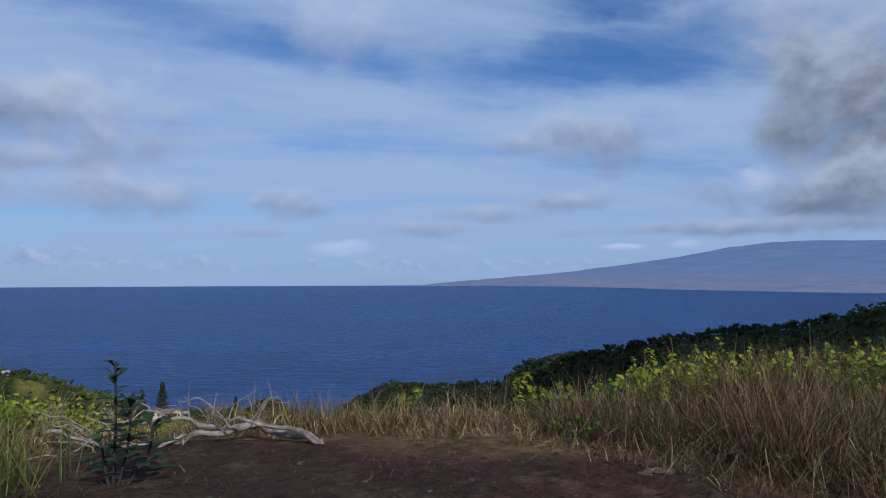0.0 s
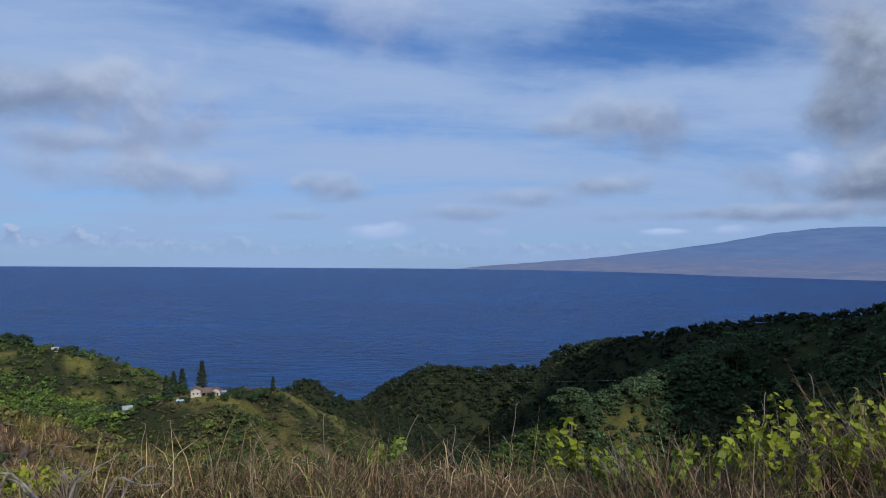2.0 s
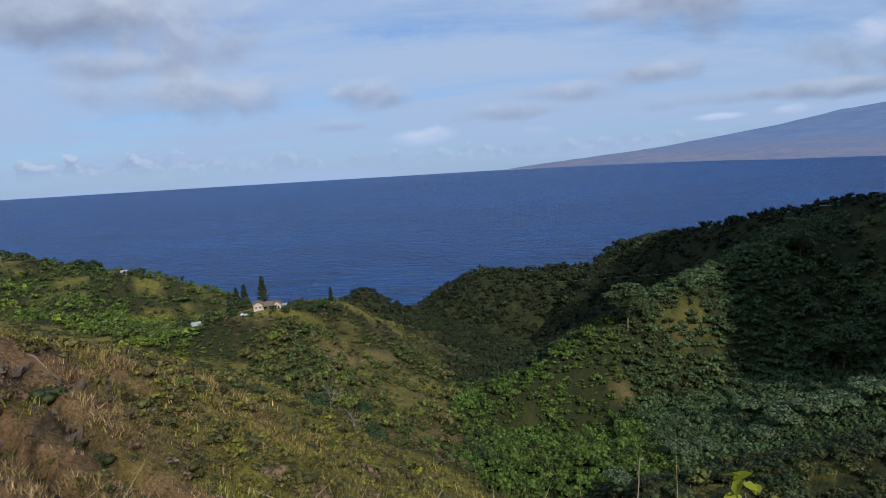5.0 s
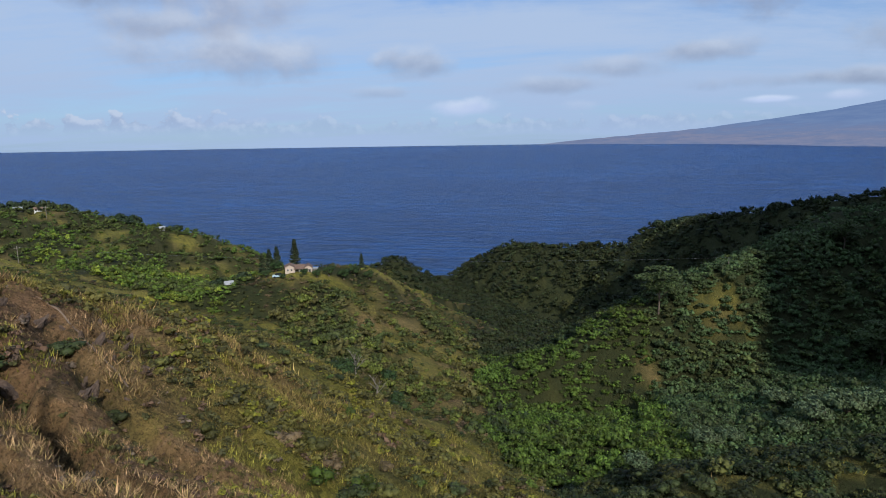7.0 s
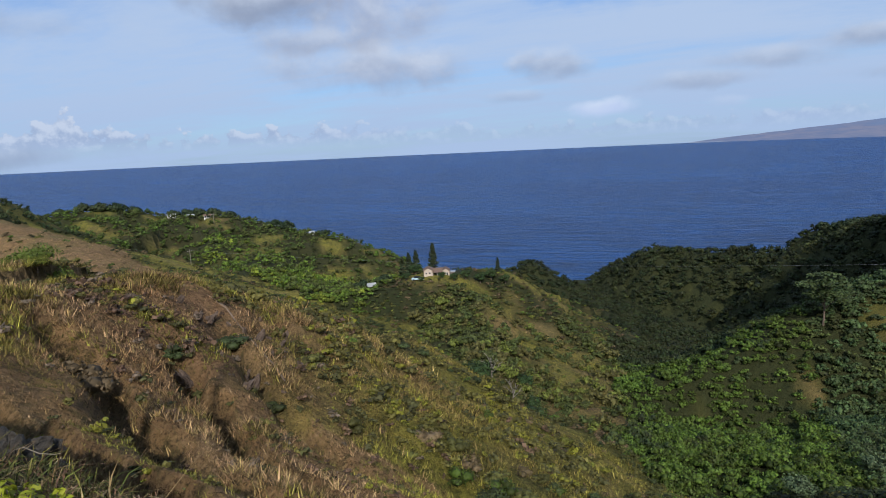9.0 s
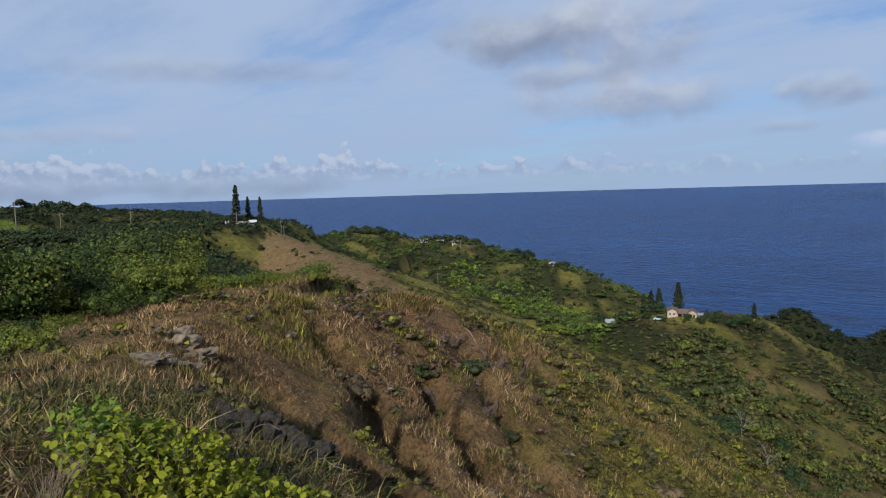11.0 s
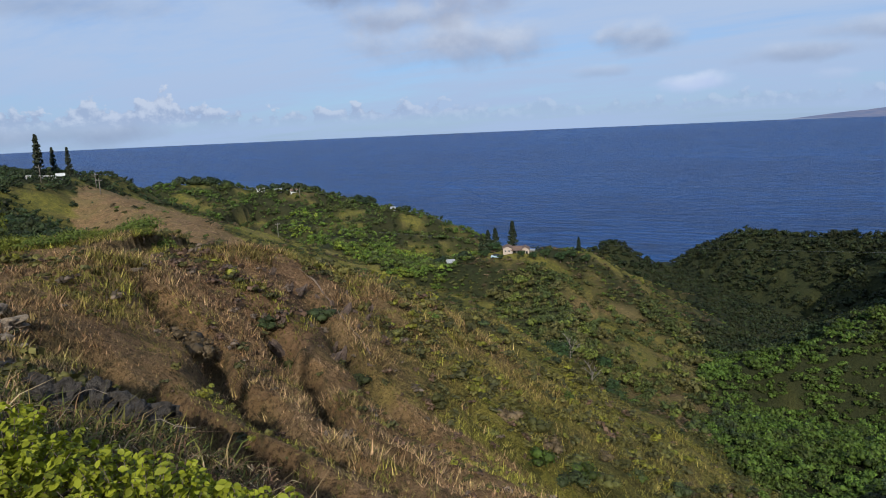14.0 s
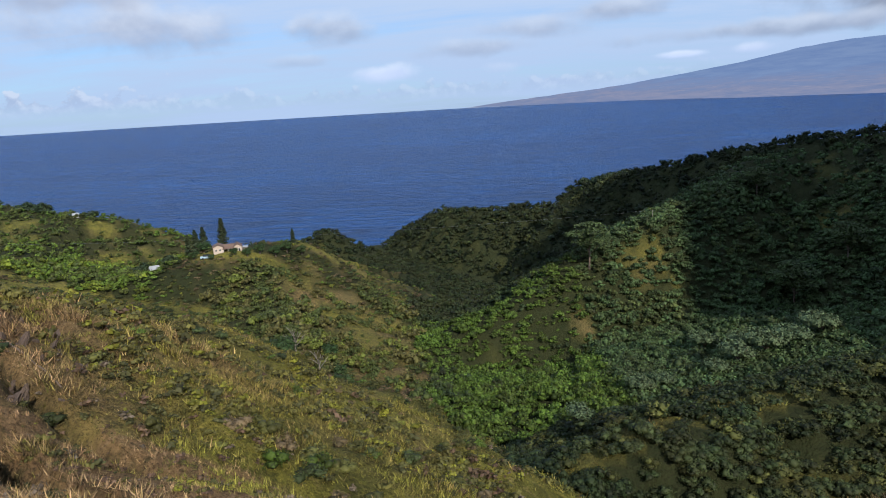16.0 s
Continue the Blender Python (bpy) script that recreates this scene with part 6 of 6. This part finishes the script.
def twiggy(x, y, h, seed):
    """A leafless grey twig bush."""
    r = random.Random(seed)
    g = ground_at(x, y)
    bm = bmesh.new()
    for k in range(16):
        a, lean = r.uniform(0, 6.28), r.uniform(0.1, 0.7)
        L = h * r.uniform(0.6, 1.1)
        top = (x + L * lean * math.cos(a), y + L * lean * math.sin(a), g + L)
        mid = (x + 0.4 * L * lean * math.cos(a), y + 0.4 * L * lean * math.sin(a), g + 0.55 * L)
        tube(bm, [(x, y, g - 0.02), mid, top], [0.0032, 0.0024, 0.001], 4)
        for j in range(3):
            b = a + r.uniform(-1.2, 1.2)
            tube(bm, [mid, (mid[0] + 0.22 * L * math.cos(b), mid[1] + 0.22 * L * math.sin(b), mid[2] + 0.22 * L)], [0.0018, 0.0008], 4)
    return tagged(part("twig_bush", bm, M_TWIG), "leafless grey twiggy bush in dry grass", "twig bush", "twig bushes")


for k, (x, y, h) in enumerate(((2.1, 6.45, 0.6), (1.75, 6.5, 0.5), (2.6, 6.2, 0.55), (1.2, 6.6, 0.45), (-2.2, 6.3, 0.4), (-4.0, 6.6, 0.5), (-3.2, 6.4, 0.45), (3.2, 6.0, 0.45))):
    twiggy(x, y, h, k)


def leaf_bush(x, y, w, h, leaves, leaf, tint, label, seed):
    """A low bush: thin stems with oval leaves in small whorls, brightest on top."""
    r = np.random.default_rng(seed)
    g = ground_at(x, y)
    bush = empty("leafy_bush", x, y, g)
    bm = bmesh.new()
    P, D = [], []
    stems = max(6, leaves // 16)
    for k in range(stems):
        a, rr = r.uniform(0, 6.28), w * math.sqrt(r.uniform(0, 1))
        top = np.array([rr * math.cos(a), rr * math.sin(a), h * r.uniform(0.55, 1.1) * (1 - 0.35 * (rr / w) ** 2)])
        top[2] += ground_at(x + top[0], y + top[1]) - g
        tube(bm, [(top[0] * 0.25, top[1] * 0.25, -0.05), tuple(top * [0.7, 0.7, 0.55]), tuple(top)], [0.006, 0.004, 0.002], 4)
        for j in range(leaves // stems):
            s = 1 - 0.55 * (j / (leaves / stems)) ** 1.3
            b = r.uniform(0, 6.28)
            off = np.array([math.cos(b), math.sin(b), 0.35]) * leaf * r.uniform(0.3, 0.9)
            P.append(top * [0.55 + 0.45 * s, 0.55 + 0.45 * s, s] + off)
            D.append([math.cos(b) * 0.5, math.sin(b) * 0.5, 0.9])
    part("stem", bm, M_BARK, bush)
    v, q = oval_leaves(np.array(P), np.array(D), leaf, 0.5, 1.35)
    crown_part(bush, v, q, None, tint, M_GLOSSY_LEAF)
    return tagged(bush, label, "bush", "bright leafy bushes")


YELLOW = (0.255, 0.280, 0.018)
bright = "low bush with bright yellow-green oval leaves"
leaf_bush(-4.2, 7.5, 0.8, 0.6, 2800, 0.042, YELLOW, bright, 1)
leaf_bush(-3.6, 8.0, 0.75, 0.58, 2500, 0.042, YELLOW, bright, 2)
leaf_bush(-4.9, 7.3, 0.5, 0.5, 1000, 0.046, (0.17, 0.25, 0.03), "low bush with mid-green oval leaves", 3)
leaf_bush(-3.0, 8.4, 0.6, 0.5, 1300, 0.048, YELLOW, bright, 4)
leaf_bush(0.95, 7.0, 0.25, 0.62, 102, 0.051, YELLOW, bright, 5)
for k, (x, y, w, h, n_) in enumerate(((1.5, 6.7, 0.5, 0.5, 420), (2.2, 6.5, 0.6, 0.66, 720), (3.0, 6.6, 0.6, 0.66, 620), (3.8, 6.5, 0.6, 0.55, 620), (4.6, 6.8, 0.7, 0.45, 600), (2.8, 5.9, 0.4, 0.4, 260), (4.0, 6.0, 0.45, 0.45, 320))):
    leaf_bush(x, y, w, h * 1.05, int(n_ * 1.4), 0.041, YELLOW if k % 3 else (0.18, 0.23, 0.022), bright, 20 + k)
for k in range(12):
    u, v = (k * 0.618) % 1.0, (k * 0.7548) % 1.0
    leaf_bush(1.2 + 3.8 * u, 5.5 + 1.2 * v, 0.35, 0.22, 260, 0.026, (0.105, 0.135, 0.026), "low vine with small olive-green leaves in dry grass", 40 + k)
leaf_bush(-3.9, 6.9, 0.4, 0.35, 155, 0.041, YELLOW, bright, 10)
leaf_bush(-6.6, 6.6, 0.4, 0.35, 155, 0.041, (0.20, 0.27, 0.03), "low bush with mid-green oval leaves", 11)
leaf_bush(-0.4, 7.2, 0.3, 0.4, 102, 0.041, (0.20, 0.27, 0.03), "low bush with mid-green oval leaves", 12)


def tall_weed(x, y, h, label):
    """An upright weed: one stem with long dark leaves all the way up."""
    w = empty("tall_weed", x, y, ground_at(x, y))
    bm = bmesh.new()
    for dx_, hh in ((0.0, 1.0), (0.09, 0.72), (-0.07, 0.35), (0.22, 0.5)):
        tube(bm, bend([(dx_ * 0.3, 0, -0.03), (dx_, 0.02, h * hh * 0.5), (dx_ * 1.2, 0, h * hh)], 4), 0.009, 6)
    part("stem", bm, M_POLE, w)
    V, Q = [], []
    base = 0
    for dx_, hh in ((0.0, 1.0), (0.09, 0.72), (-0.07, 0.35), (0.22, 0.5)):
        for k in range(int(30 * hh)):
            z = h * hh * (0.28 + 0.72 * k / (30 * hh))
            a = 2.4 * k
            L = rng.uniform(0.12, 0.21) * (1.1 - 0.5 * z / h)
            d = np.array([math.cos(a), math.sin(a), 0])
            s = np.array([-d[1], d[0], 0]) * L * 0.27
            c = np.array([dx_ * 1.1, 0, z])
            up = 0.5 if z > 0.8 * h * hh else 0.15
            V += [c, c + d * L * 0.5 + s + [0, 0, up * L], c + d * L + [0, 0, up * L * 0.8], c + d * L * 0.5 - s + [0, 0, up * L]]
            Q.append([base, base + 1, base + 2, base + 3])
            base += 4
    ob = new("leaves", raw_mesh("leaves", np.array(V), np.array(Q), None, M_LEAF, np.tile([0.030, 0.060, 0.022], (base, 1))))
    ob.parent = w
    return tagged(w, label, "weed")


tall_weed(-2.22, 4.42, 0.84, "tall upright dark green weed on bare red earth")


# ---- dead branch on the earth ----
def dead_branch():
    b = empty("dead_branch", -1.7, 5.7, 0)
    b.matrix_world = Matrix.Identity(4)
    limbs = (("trunk", [(-0.74, 5.42, 0.03), (-1.18, 5.71, 0.12), (-1.68, 5.9, 0.21), (-2.0, 5.79, 0.2), (-2.26, 5.76, 0.13), (-2.55, 5.6, 0.05)], 0.062, 0.022),
             ("upper_limb", [(-1.04, 5.56, 0.14), (-1.45, 5.69, 0.27), (-1.68, 5.64, 0.33), (-1.86, 5.66, 0.30)], 0.032, 0.016),
             ("arched_limb", [(-1.98, 5.82, 0.2), (-2.17, 5.79, 0.3), (-2.34, 5.72, 0.35), (-2.59, 5.89, 0.28), (-2.94, 6.2, 0.14)], 0.032, 0.012),
             ("side_limb", [(-3.5, 5.73, 0.23), (-3.21, 5.6, 0.2), (-2.98, 5.59, 0.14), (-2.59, 5.62, 0.07), (-2.3, 5.72, 0.1)], 0.022, 0.03),
             ("side_limb", [(-3.46, 5.7, 0.27), (-3.25, 5.77, 0.24), (-3.05, 5.72, 0.16), (-2.9, 5.62, 0.1)], 0.010, 0.014),
             ("side_limb", [(-2.26, 5.76, 0.13), (-2.42, 5.6, 0.08), (-2.6, 5.45, 0.05), (-2.75, 5.3, 0.03)], 0.018, 0.007),
             ("side_limb", [(-2.3, 5.74, 0.12), (-2.2, 5.55, 0.06), (-2.1, 5.42, 0.03)], 0.014, 0.006),
             ("side_limb", [(-2.4, 5.74, 0.33), (-2.5, 5.6, 0.42), (-2.72, 5.55, 0.36), (-2.9, 5.5, 0.3)], 0.012, 0.006),
             ("side_limb", [(-3.0, 5.6, 0.14), (-3.2, 5.45, 0.06), (-3.5, 5.4, 0.05)], 0.014, 0.008))
    r_ = random.Random(5)
    twigs = []
    for k in range(22):
        name, pts, r0, r1 = limbs[k % 8]
        a = Vector(pts[r_.randrange(1, len(pts))])
        d = Vector((r_.uniform(-1, 0.5), r_.uniform(-0.6, 0.7), r_.uniform(-0.1, 0.5))).normalized() * r_.uniform(0.2, 0.6)
        e = a + d
        mid = a + d * 0.5 + Vector((0, 0, r_.uniform(0, 0.08)))
        twigs.append(("twig", [tuple(a), tuple(mid), (e.x, e.y, max(e.z, 0.03))], 0.011, 0.004))
    limbs = limbs + tuple(twigs)
    for k, (name, pts, r0, r1) in enumerate(limbs):
        line = bend(pts, 4, 0.085, k)
        bm = bmesh.new()
        n = len(line)
        tube(bm, line, [0.68 * (r0 + (r1 - r0) * i / (n - 1)) for i in range(n)], 9, 0.6)
        part(name, bm, M_DEADWOOD, b)
    return b


tagged(dead_branch(), "bleached grey dead branch lying on red earth", "dead branch")


# ---- scraps on the earth ----
def pebbles():
    V, T = [], []
    base = 0
    for k in range(300):
        x, y = rng.uniform(-3.5, 3.2), rng.uniform(3.4, 6.2)
        s = 0.006 + 0.022 * rng.uniform() ** 4
        v = BLOB_V * (1 + 0.3 * rng.uniform(-1, 1, (len(BLOB_V), 1))) * [s, s * 0.8, s * 0.5] + [x, y, ground_at(x, y) + 0.2 * s]
        V.append(v)
        T.append(BLOB_F + base)
        base += len(v)
    return new("pebbles", raw_mesh("pebbles", np.vstack(V), None, np.vstack(T), M_ROCK))


tagged(pebbles(), "small pebbles scattered over the red earth", "pebbles", kind="stuff")
for k, (x, y, s) in enumerate(((1.48, 4.62, 0.055), (1.58, 4.6, 0.04), (1.39, 4.58, 0.03), (1.53, 4.68, 0.03))):
    ob = set_rock(slabs[k % 3], x, y, s, k * 70, "pale stone fragment lying on the red earth", "stone", "pale stones", -0.1)
    ob.name = "stone"
